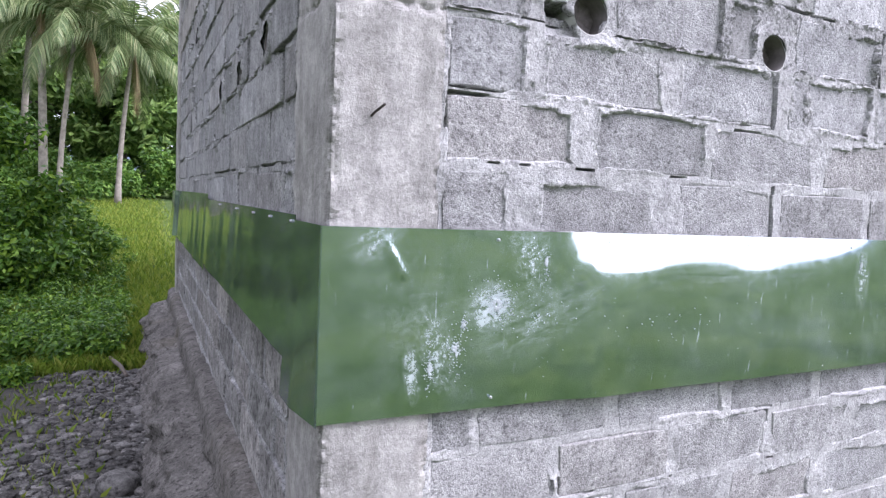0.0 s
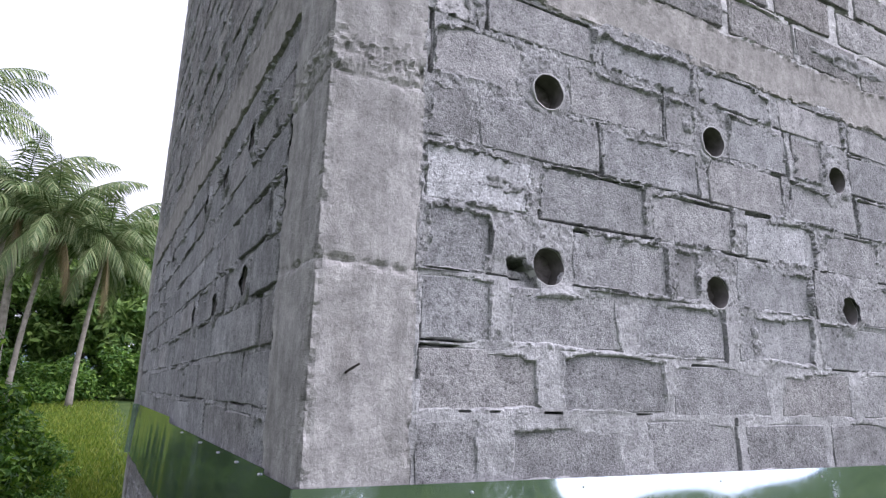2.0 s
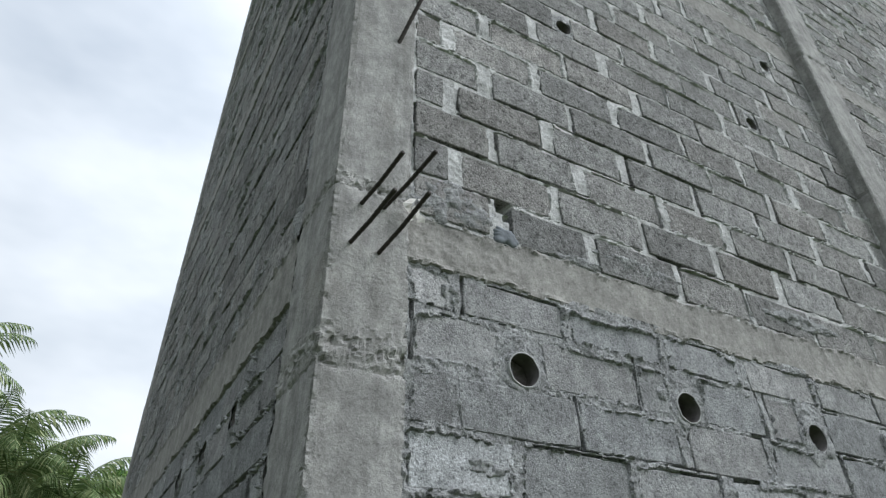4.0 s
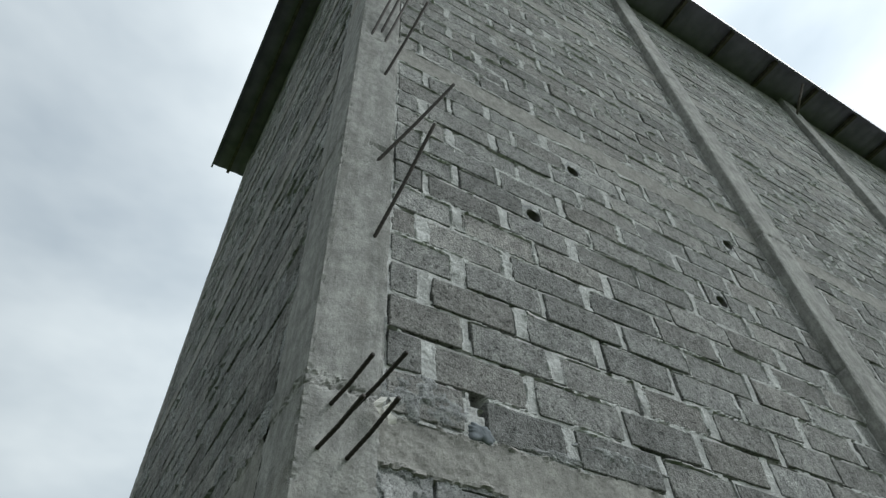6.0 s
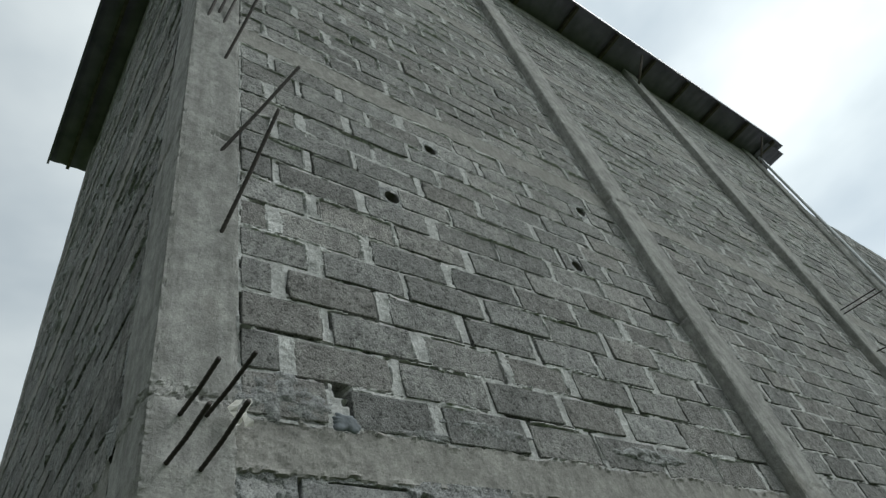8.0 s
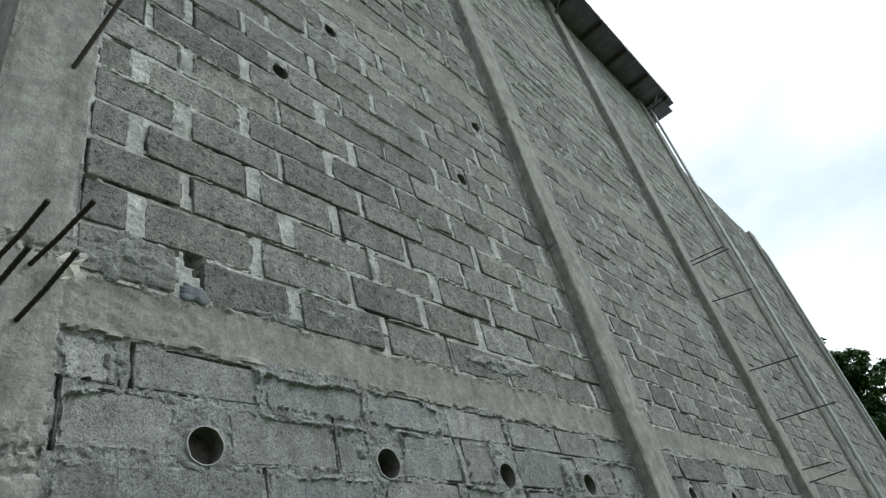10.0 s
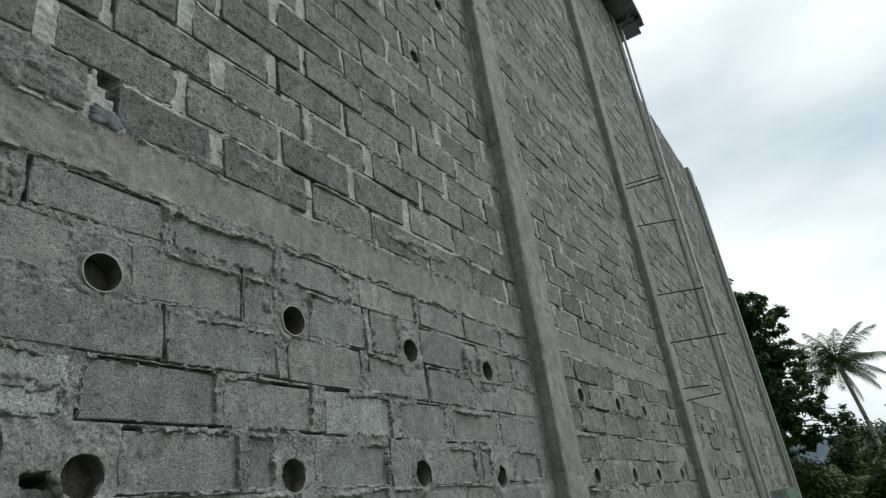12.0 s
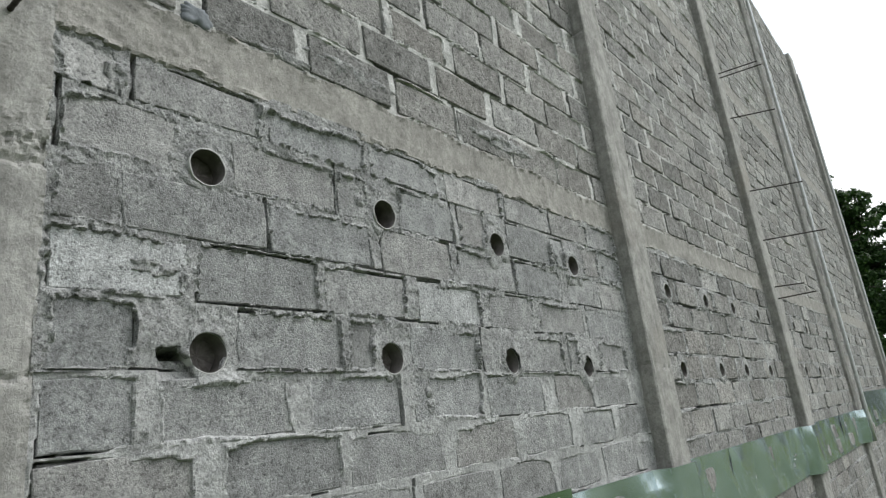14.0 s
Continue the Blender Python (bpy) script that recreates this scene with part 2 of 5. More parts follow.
M_CONDUIT = plain("galvanised_conduit", (0.55, 0.56, 0.56), 0.45, 0.6, 0.2, 20)
M_PAPER = plain("torn_cement_paper", (0.84, 0.82, 0.78), 0.9, 0, 0.2, 40)
M_PATCH = plain("smooth_grey_cement_patch", (0.17, 0.185, 0.205), 0.85, 0, 0.2, 30, 0.002)
M_HOSE = plain("white_plastic_hose", (0.72, 0.72, 0.70), 0.5, 0, 0.12, 9)
# near-black paint in place of real darkness inside the building
M_DARK = plain("painted_dark_interior", (0.02, 0.02, 0.02), 0.95, 0, 0.3, 3)


def leaf_mat(name, stops, rough=0.5, trans=0.25):
    m, nt, b = material(name)
    rnd = nt.nodes.new("ShaderNodeNewGeometry").outputs["Random Per Island"]
    nt.links.new(ramp(nt, rnd, stops), b.inputs["Base Color"])
    b.inputs["Roughness"].default_value = rough
    b.inputs["Specular IOR Level"].default_value = 0.3
    b.inputs["Subsurface Weight"].default_value = 0.0
    tr = node(nt, "ShaderNodeBsdfTranslucent")
    mx = node(nt, "ShaderNodeMixShader", Fac=trans)
    nt.links.new(ramp(nt, rnd, stops), tr.inputs["Color"])
    out = nt.nodes["Material Output"]
    nt.links.new(b.outputs[0], mx.inputs[1])
    nt.links.new(tr.outputs[0], mx.inputs[2])
    nt.links.new(mx.outputs[0], out.inputs["Surface"])
    return m


M_LEAF = leaf_mat("bush_leaves", [(0.0, (0.045, 0.12, 0.02)), (0.6, (0.11, 0.23, 0.035)), (1.0, (0.21, 0.34, 0.06))])
M_FOREST = leaf_mat("forest_leaves", [(0.0, (0.07, 0.15, 0.035)), (0.6, (0.16, 0.27, 0.065)), (1.0, (0.28, 0.40, 0.11))], 0.5, 0.4)
M_VINE = leaf_mat("vine_leaves", [(0.0, (0.030, 0.085, 0.010)), (0.6, (0.080, 0.185, 0.018)), (1.0, (0.20, 0.33, 0.03))])
M_LEAF_DARK = leaf_mat("tree_leaves", [(0.0, (0.018, 0.045, 0.012)), (0.6, (0.035, 0.085, 0.02)), (1.0, (0.07, 0.13, 0.03))])
M_SCRUB = leaf_mat("scrub_leaves", [(0.0, (0.020, 0.047, 0.009)), (0.6, (0.049, 0.092, 0.017)), (1.0, (0.12, 0.165, 0.034))])
M_GRASS = leaf_mat("grass_blades", [(0.0, (0.085, 0.15, 0.014)), (0.6, (0.17, 0.25, 0.025)), (1.0, (0.29, 0.32, 0.06))])
M_FROND = leaf_mat("palm_leaflets", [(0.0, (0.085, 0.14, 0.05)), (0.6, (0.17, 0.235, 0.09)), (1.0, (0.33, 0.36, 0.18))], 0.5, 0.2)
M_FROND_DRY = leaf_mat("dry_palm_leaflets", [(0.0, (0.16, 0.12, 0.06)), (1.0, (0.30, 0.24, 0.12))])
M_REDLEAF = leaf_mat("dark_red_leaves", [(0.0, (0.05, 0.012, 0.015)), (1.0, (0.16, 0.04, 0.045))])
M_TRUNK = plain("palm_bark", (0.30, 0.27, 0.23), 0.9, 0, 0.35, 6, 0.01)
M_BARK = plain("dark_bark", (0.07, 0.06, 0.05), 0.9, 0, 0.4, 9, 0.01)


def ground_mat():
    m, nt, b = material("grassy_ground")
    co = nt.nodes.new("ShaderNodeNewGeometry").outputs["Position"]
    n = noise_tex(nt, co, 0.55, 6.0, 0.65)
    n2 = noise_tex(nt, co, 18.0, 5.0, 0.7)
    col = ramp(nt, n, [(0.32, (0.032, 0.060, 0.020)), (0.5, (0.065, 0.105, 0.032)), (0.68, (0.115, 0.150, 0.048))])
    col = blend(nt, col, ramp(nt, n2, [(0.3, (0.55,) * 3), (0.7, (1.25,) * 3)]), 0.9, "MULTIPLY")
    nt.links.new(col, b.inputs["Base Color"])
    b.inputs["Roughness"].default_value = 0.95
    b.inputs["Specular IOR Level"].default_value = 0.1
    bp = node(nt, "ShaderNodeBump", Strength=1.0, Distance=0.04)
    nt.links.new(n2, bp.inputs["Height"])
    nt.links.new(bp.outputs[0], b.inputs["Normal"])
    return m


M_GROUND = ground_mat()
M_PATH = plain("gravel_bed", (0.045, 0.042, 0.036), 0.95, 0, 0.45, 26, 0.02)


# ---------- mesh helpers ----------
def mesh_from(name, verts, faces, mat, smooth=False):
    me = bpy.data.meshes.new(name)
    me.from_pydata(verts if isinstance(verts, list) else verts.tolist(), [], faces if isinstance(faces, list) else faces.tolist())
    me.materials.append(mat)
    if smooth:
        me.polygons.foreach_set("use_smooth", [True] * len(me.polygons))
    me.update()
    return me


def put(name, me, parent=None, label="", category="", group="", kind="", m=None):
    ob = new(name, me)
    if m is not None:
        ob.matrix_basis = m
    if parent:
        ob.parent = parent
    return tagged(ob, label, category, group, kind)


def part(name, bm, mat, parent=None, label="", smooth=False, **tags):
    me = bpy.data.meshes.new(name)
    bm.to_mesh(me)
    bm.free()
    me.materials.append(mat)
    if smooth:
        me.polygons.foreach_set("use_smooth", [True] * len(me.polygons))
    return put(name, me, parent, label, **tags)


def box_bm(x0, x1, y0, y1, z0, z1, bevel=0.0, bm=None):
    bm = bm or bmesh.new()
    r = bmesh.ops.create_cube(bm, size=1.0, matrix=Matrix.Translation(((x0 + x1) / 2, (y0 + y1) / 2, (z0 + z1) / 2)) @ Matrix.Diagonal((x1 - x0, y1 - y0, z1 - z0, 1)))
    if bevel:
        es = list({e for v in r["verts"] for e in v.link_edges})
        bmesh.ops.bevel(bm, geom=es, offset=bevel, segments=2, affect="EDGES", profile=0.6)
    return bm


def tube_mesh(name, pts, radii, mat, sides=8, caps=True):
    """A round bar along a line of points."""
    verts, faces = [], []
    pts = [Vector(p) for p in pts]
    for i, p in enumerate(pts):
        d = (pts[min(i + 1, len(pts) - 1)] - pts[max(i - 1, 0)]).normalized()
        a = d.orthogonal().normalized() if i == 0 else (a - d * a.dot(d)).normalized()
        b = d.cross(a)
        for k in range(sides):
            t = 2 * math.pi * k / sides
            verts.append(tuple(p + (a * math.cos(t) + b * math.sin(t)) * radii[i]))
    for i in range(len(pts) - 1):
        for k in range(sides):
            k2 = (k + 1) % sides
            faces.append((i * sides + k, i * sides + k2, (i + 1) * sides + k2, (i + 1) * sides + k))
    if caps:
        faces.append(tuple(range(sides))[::-1])
        faces.append(tuple(range((len(pts) - 1) * sides, len(pts) * sides)))
    return mesh_from(name, verts, faces, mat, True)


_lat = np.random.RandomState(5).rand(64, 64, 64).astype(np.float32)


def vnoise(x, y, z=0.0):
    """Smooth value noise, 0 to 1, on arrays."""
    x, y, z = np.broadcast_arrays(np.asarray(x, float), np.asarray(y, float), np.asarray(z, float))
    xi, yi, zi = np.floor(x).astype(int), np.floor(y).astype(int), np.floor(z).astype(int)
    fx, fy, fz = x - xi, y - yi, z - zi
    fx, fy, fz = (f * f * (3 - 2 * f) for f in (fx, fy, fz))
    def g(a, b, c):
        return _lat[(xi + a) & 63, (yi + b) & 63, (zi + c) & 63]
    p = (g(0, 0, 0) * (1 - fx) + g(1, 0, 0) * fx) * (1 - fy) + (g(0, 1, 0) * (1 - fx) + g(1, 1, 0) * fx) * fy
    q = (g(0, 0, 1) * (1 - fx) + g(1, 0, 1) * fx) * (1 - fy) + (g(0, 1, 1) * (1 - fx) + g(1, 1, 1) * fx) * fy
    return p * (1 - fz) + q * fz


def fbm(x, y, z=0.0, octaves=4):
    s, a, t = 0, 0.5, 0
    for k in range(octaves):
        s = s + a * vnoise(x * 2 ** k + 7.3 * k, y * 2 ** k + 3.1 * k, np.asarray(z) * 2 ** k + 1.7 * k)
        t += a
        a *= 0.5
    return s / t


# ---------- blockwork ----------
def courses_regular(z0, z1, u0, u1, course=0.1825, period=0.452, rng=None, phase=0.0):
    """Courses of blocks in running bond: a list of (z0, z1, [(u0, u1), ...])."""
    n = max(1, round((z1 - z0) / course))
    rows, h = [], (z1 - z0) / n
    for k in range(n):
        a, b = z0 + k * h, z0 + (k + 1) * h
        start = u0 - period * ((0.10 + phase) if k % 2 else (0.58 + phase)) % period - period
        spans, u = [], start
        while u < u1:
            L = 0.41 + rng.uniform(-0.012, 0.012)
            gap = rng.uniform(0.018, 0.06)
            lo, hi = max(u, u0 + 0.006), min(u + L, u1 - 0.006)
            if hi - lo > 0.07:
                spans.append((lo, hi))
            u += period + rng.uniform(-0.012, 0.012)
        rows.append((a, b, spans))
    return rows


PITS = [(0.574, 1.950, 0.040, 0.014, 0.10), (0.582, 1.916, 0.048, 0.048, 0.028), (0.50, 2.69, 0.02, 0.008, 0.05), (0.632, 3.128, 0.026, 0.034, 0.09), (0.655, 3.068, 0.022, 0.012, 0.06)]


def top_drop(lo, a):
    """How far a block stays under its bed joint."""
    return 0.002 + (0.016 if a < 2.9 else 0.006) * float(vnoise(lo * 13.0, a * 7.0))


def mortar_sheet(name, rows, u0, u1, z0, z1, res, place, mat, holes=(), depth=1.0, seed=0.0, ridge=0.0, drip=0.02):
    """The pointing of a wall: a lumpy sheet that fills the joints, hangs with a ragged lip over the block below each bed and cracks open under the block above it."""
    ru, rz = res
    nu, nz = int((u1 - u0) / ru) + 1, int((z1 - z0) / rz) + 1
    U, Z = np.meshgrid(np.linspace(u0, u1, nu), np.linspace(z0, z1, nz), indexing="ij")
    inside = np.full(U.shape, -0.02)
    half = 0.008 if z0 > 2.9 else 0.006
    gap = np.zeros(U.shape)
    grit = 0.010 * (fbm(U * 34, Z * 30, 6.0 + seed, 3) - 0.5)
    over = np.clip(0.6 * drip * (fbm(U * 4.0 + seed, Z * 6.5, 3.0, 3) * 5.5 - 2.4), -0.004, 0.034) + 1.5 * grit
    block = np.full(U.shape, -0.02)
    for k, (a, b, spans) in enumerate(rows):
        sel = (Z >= a) & (Z < b)
        us, zs = U[sel], Z[sel]
        rel = 2 * (zs - a) / (b - a) - 1
        best = np.full(us.shape, -0.03)
        for lo, hi in spans:
            tl, th = (0.016 * (float(vnoise(e * 17.0, k * 3.1 + seed)) - 0.5) for e in (lo, hi))
            side = np.minimum(us - lo - np.abs(tl) - tl * rel, hi - us - np.abs(th) + th * rel)
            best = np.maximum(best, np.minimum(side, b - half - top_drop(lo, a) - zs))
        best = np.minimum(best, zs - a - half)
        block[sel] = best
        seat = over[sel] * (best >= zs - a - half - 1e-6)
        inside[sel] = best - np.where(best >= zs - a - half - 1e-6, 0.5, 1.0) * over[sel]
        lip = vnoise(us * 2.3 + k * 7.7, k * 1.9 + seed, 4.0)
        thr = (0.42 if z0 > 2.9 else 0.64 if depth < 1.0 else 0.50) if depth < 1.4 else 0.34
        width = (0.0019 + 0.4 * rz * (rz > 0.007) + 0.0012 * (depth > 1.4) + 0.0004 * (z0 > 2.9)) * (0.4 + 1.1 * lip)
        width = width * (0.55 + 0.9 * vnoise(us * 23.0, k * 9.1 + seed, 3.0)) * (1.0 if depth >= 1.0 else 0.7)
        run = np.clip((lip - thr) * 6, 0, 1) * np.clip((vnoise(us * 8.0 + k * 2.2, k * 6.1 + seed, 14.0) - 0.30) * 5, 0, 1)
        run = run * np.clip((0.010 - seat) / 0.006, 0, 1)
        width = width * (0.25 + 0.85 * run)
        g = np.clip(run * 6, 0, 1) * np.clip(1.5 - np.abs(zs - a - half + 0.002 + 0.013 * (fbm(us * 11, k * 5.1, 2.0, 4) - 0.5)) / width, 0, 1)
        for lo, hi in spans:
            for e, q in ((lo, 1.0), (hi, 2.0)):
                if ru < 0.012 and vnoise(e * 31.0, k * 2.3 + q) > (0.74 if depth >= 1.0 else 0.88):
                    g = np.maximum(g, np.clip(1.5 - np.abs(us - e + 0.010 * (fbm(zs * 22, e * 9.0, q, 2) - 0.5)) / (0.7 * ru), 0, 1))
        gap[sel] = g
    open_edge = np.clip((fbm(U * 5.0 + seed, Z * 7.0, 21.0, 3) - (0.525 if depth >= 1.0 else 0.68)) * 12, 0, 1) * (over < 0.003)
    seam = max(0.0026, 0.55 * rz)
    gap = np.maximum(gap, open_edge * np.clip(1.4 - np.abs(block + 0.0024) / seam, 0, 1) * (0.4 + 0.6 * (vnoise(U * 30, Z * 30, 2.0) > 0.35)))
    rough = np.clip(0.45 + (Z - 1.6) * 1.3, 0.45, 1.2) * np.where(Z > 2.93, 0.6, 1.0)
    lump = fbm(U * 52, Z * 52, 2.0 + seed, 3)
    thick = np.clip((fbm(U * 4.2 + seed, Z * 6.0, 17.0, 3) - 0.44) * 5.0, 0, 1)
    crumb = np.clip(1 - np.abs(inside) / 0.014, 0, 1) * (fbm(U * 75, Z * 75, 11.0 + seed, 2) - 0.50) * (0.25 + 0.75 * thick)
    broad = fbm(U * 3.3 + seed, Z * 4.1, 5.0, 3)
    level = 0.0005 + 0.0065 * thick + 0.003 * (depth > 1.4) + (0.010 * (broad - 0.45) + 0.008 * rough * (lump - 0.5) + 0.045 * rough * crumb) * depth
    roll = np.exp(-((inside + 0.006) / 0.008) ** 2) * np.clip(fbm(U * 8, Z * 12, 8.0 + seed, 3) - 0.40, 0, 1) * 0.05 * thick
    h = level + ridge * rough * roll - np.clip(inside, 0, 0.005) * (0.4 + 1.9 * thick) - np.clip(inside - 0.005, 0, 1) * (0.25 + 2.0 * thick)
    h = h - 0.065 * gap
    for pu, pz, su, sz, dp in PITS:
        h = h - dp * np.exp(-((U - pu + 0.016 * (lump - 0.5)) / su) ** 8 - ((Z - pz + 0.016 * (lump - 0.5)) / sz) ** 8)
    verts = place(U.ravel(), h.ravel(), Z.ravel())
    i = np.arange(nu - 1)[:, None] * nz + np.arange(nz - 1)[None, :]
    quads = np.stack([i, i + nz, i + nz + 1, i + 1], -1).reshape(-1, 4)
    cu, cz = U.ravel()[quads].mean(1), Z.ravel()[quads].mean(1)
    keep = inside.ravel()[quads].min(1) < 0.028
    for hu, hz, r in holes:
        keep &= (cu - hu) ** 2 + (cz - hz) ** 2 > r * r
    used, back = np.unique(quads[keep], return_inverse=True)
    return mesh_from(name, verts[used], back.reshape(-1, 4), mat, False)


def block_outline(w, h, rng, n_edge=3, j=0.006):
    pts = []
    for k in range(n_edge):
        pts.append((-w / 2 + w * (k + 0.04) / n_edge, -h / 2 + rng.uniform(-j, j) * 0.7))
    for k in range(2):
        pts.append((w / 2 + rng.uniform(-j, j), -h / 2 + h * (k + 0.08) / 2))
    for k in range(n_edge):
        pts.append((w / 2 - w * (k + 0.04) / n_edge, h / 2 + rng.uniform(-j, j) * 0.7))
    for k in range(2):
        pts.append((-w / 2 + rng.uniform(-j, j), h / 2 - h * (k + 0.08) / 2))
    return pts


def block_geometry(w, h, rng, deep=0.05):
    """Verts (u, out, z) and faces of one block face with worn edges."""
    o = block_outline(w, h, rng)
    n = len(o)
    t1, t2 = rng.uniform(-0.004, 0.004), rng.uniform(-0.003, 0.003)
    def tilt(u, z):
        return t1 * u / w + t2 * z / h
    verts = [(u, -deep, z) for u, z in o]
    verts += [(u, -0.0015 - rng.uniform(0, 0.003) + tilt(u, z), z) for u, z in o]
    verts += [(u * (1 - 0.007 / w), tilt(u, z) + rng.uniform(-0.0008, 0.0008), z * (1 - 0.007 / h)) for u, z in o]
    faces = []
    for k in range(n):
        k2 = (k + 1) % n
        faces += [(k, k2, n + k2, n + k), (n + k, n + k2, 2 * n + k2, 2 * n + k)]
    faces.append(tuple(range(2 * n, 3 * n)))
    return verts, faces


def place_front(u, out, z):
    return np.stack([u, -out, z], -1)


def place_side(u, out, z):
    return np.stack([-out, u, z], -1)


def block_field(name, rows, place, mat, parent, rng, flip, proud=(0.0, 0.013)):
    """Many far blocks as one mesh."""
    V, F, base = [], [], 0
    for a, b, spans in rows:
        for lo, hi in spans:
            drop = top_drop(lo, a)
            v, f = block_geometry(hi - lo, b - a - drop - (0.016 if a > 2.9 else 0.012), rng)
            v = np.array(v)
            p = rng.uniform(*proud)
            V.append(place(v[:, 0] + (lo + hi) / 2, v[:, 1] + p, v[:, 2] + (a + b - drop) / 2))
            F += [tuple((base + i for i in (q[::-1] if flip else q))) for q in f]
            base += len(v)
    if V:
        return put(name, mesh_from(name, np.concatenate(V), F, mat), parent, kind="stuff")


TOP, TOP_LOW, END_TOWER, END = 11.25, 9.45, 11.75, 16.45
DEPTH_B = 5.46
BEAMS = [(2.775, 2.962), (5.49, 5.72), (8.25, 8.48), (11.0, 11.25)]
rng = random.Random(11)

PIPES_A = [(0.668, 2.487), (1.391, 2.488), (2.124, 2.487), (2.852, 2.482), (0.668, 1.953), (1.369, 1.951), (2.118, 1.953), (2.823, 1.935)]
PIPES_A2 = [(x, 2.478) for x in (4.24, 5.08, 5.84, 6.70)] + [(x, 1.925) for x in (4.23, 5.09, 5.80, 6.65)]
PIPES_A3 = [(x, 2.46) for x in (8.32, 9.05, 9.8, 10.5)] + [(x, 1.93) for x in (8.35, 9.2, 9.95, 10.6)]
PIPES_A4 = [(x, 2.46) for x in (12.6, 13.4, 14.2)] + [(x, 1.92) for x in (12.6, 13.4, 14.2)]
PIPES_UP = [(1.108, 4.468), (1.545, 5.193), (2.556, 4.478), (3.012, 5.268)]
PIPE_R = 0.058
LIMED = [(0.44, 2.175), (0.342, 2.70), (1.70, 2.18)]

# the near bay, course by course
NEAR = [
    (0.12, 0.30, [(0.27, 0.66), (0.70, 1.10), (1.14, 1.55), (1.60, 2.0), (2.05, 2.45), (2.5, 2.9), (2.95, 3.4)]),
    (0.30, 0.48, [(0.27, 0.44), (0.48, 0.88), (0.93, 1.33), (1.38, 1.78), (1.83, 2.23), (2.28, 2.68), (2.73, 3.13), (3.17, 3.46)]),
    (0.48, 0.655, [(0.27, 0.42), (0.46, 0.86), (0.90, 1.30), (1.34, 1.74), (1.80, 2.2), (2.24, 2.64), (2.7, 3.1), (3.14, 3.46)]),
    (0.655, 0.83, [(0.27, 0.635), (0.66, 1.06), (1.085, 1.49), (1.515, 1.91), (1.94, 2.35), (2.39, 2.8), (2.84, 3.24), (3.28, 3.46)]),
    (0.83, 1.01, [(0.27, 0.38), (0.40, 0.815), (0.855, 1.27), (1.30, 1.70), (1.74, 2.15), (2.19, 2.6), (2.64, 3.05), (3.09, 3.46)]),
    (1.01, 1.19, [(0.27, 0.62), (0.66, 1.06), (1.1, 1.5), (1.54, 1.95), (2.0, 2.4), (2.45, 2.85), (2.9, 3.3)]),
    (1.19, 1.37, [(0.27, 0.42), (0.46, 0.86), (0.90, 1.30), (1.34, 1.74), (1.80, 2.2), (2.24, 2.64), (2.7, 3.1), (3.14, 3.46)]),
    (1.37, 1.548, [(0.27, 0.457), (0.531, 0.947), (1.026, 1.417), (1.466, 1.89), (1.93, 2.33), (2.38, 2.78), (2.83, 3.22), (3.27, 3.46)]),
    (1.548, 1.722, [(0.27, 0.645), (0.705, 1.110), (1.141, 1.60), (1.66, 2.07), (2.136, 2.552), (2.666, 3.01), (3.084, 3.46)]),
]
NEAR += [
    (1.722, 1.903, [(0.27, 0.478), (0.526, 0.933), (0.997, 1.388), (1.46, 1.865), (1.914, 2.336), (2.463, 2.83), (2.89, 3.30)]),
    (1.903, 2.088, [(0.27, 0.468), (0.757, 1.142), (1.162, 1.325), (1.475, 1.90), (2.214, 2.603), (2.64, 2.77), (2.98, 3.34)]),
    (2.088, 2.263, [(0.27, 0.612), (0.638, 1.053), (1.083, 1.465), (1.537, 1.94), (1.995, 2.365), (2.418, 2.883), (2.918, 3.36)]),
    (2.263, 2.442, [(0.27, 0.412), (0.432, 0.867), (0.878, 1.304), (1.366, 1.77), (1.82, 2.238), (2.258, 2.66), (2.758, 3.05), (3.128, 3.45)]),
    (2.442, 2.629, [(0.27, 0.585), (0.755, 1.152), (1.165, 1.315), (1.475, 1.81), (1.855, 2.05), (2.225, 2.63), (2.65, 2.79), (2.97, 3.18), (3.21, 3.47)]),
    (2.629, 2.775, [(0.27, 0.414), (0.452, 0.859), (0.873, 1.318), (1.336, 1.747), (1.788, 2.195), (2.246, 2.642), (2.676, 3.10), (3.18, 3.475)]),
]


def upper_rows(z0, z1, u0, u1, k0=0):
    """Courses over a ring beam in the near bay: wide pale perpends at an even pace."""
    n = max(1, round((z1 - z0) / 0.1806))
    h = (z1 - z0) / n
    rows = []
    for k in range(n):
        start = (0.432 if (k + k0) % 2 else 0.600) - 0.452
        joints = []
        for j in range(9):
            u = start + 0.4525 * j + rng.uniform(-0.018, 0.018)
            g = rng.uniform(0.040, 0.074) if rng.random() < (0.95 if u < 0.9 else 0.6) else rng.uniform(0.012, 0.026)
            joints.append((u - g / 2, u + g / 2))
        spans = []
        for (_, p), (q, _) in zip(joints, joints[1:]):
            lo, hi = max(p, u0 + 0.008), min(q, u1 - 0.008)
            if hi - lo > 0.07:
                spans.append((lo, hi))
        rows.append((z0 + k * h, z0 + (k + 1) * h, spans))
    return rows


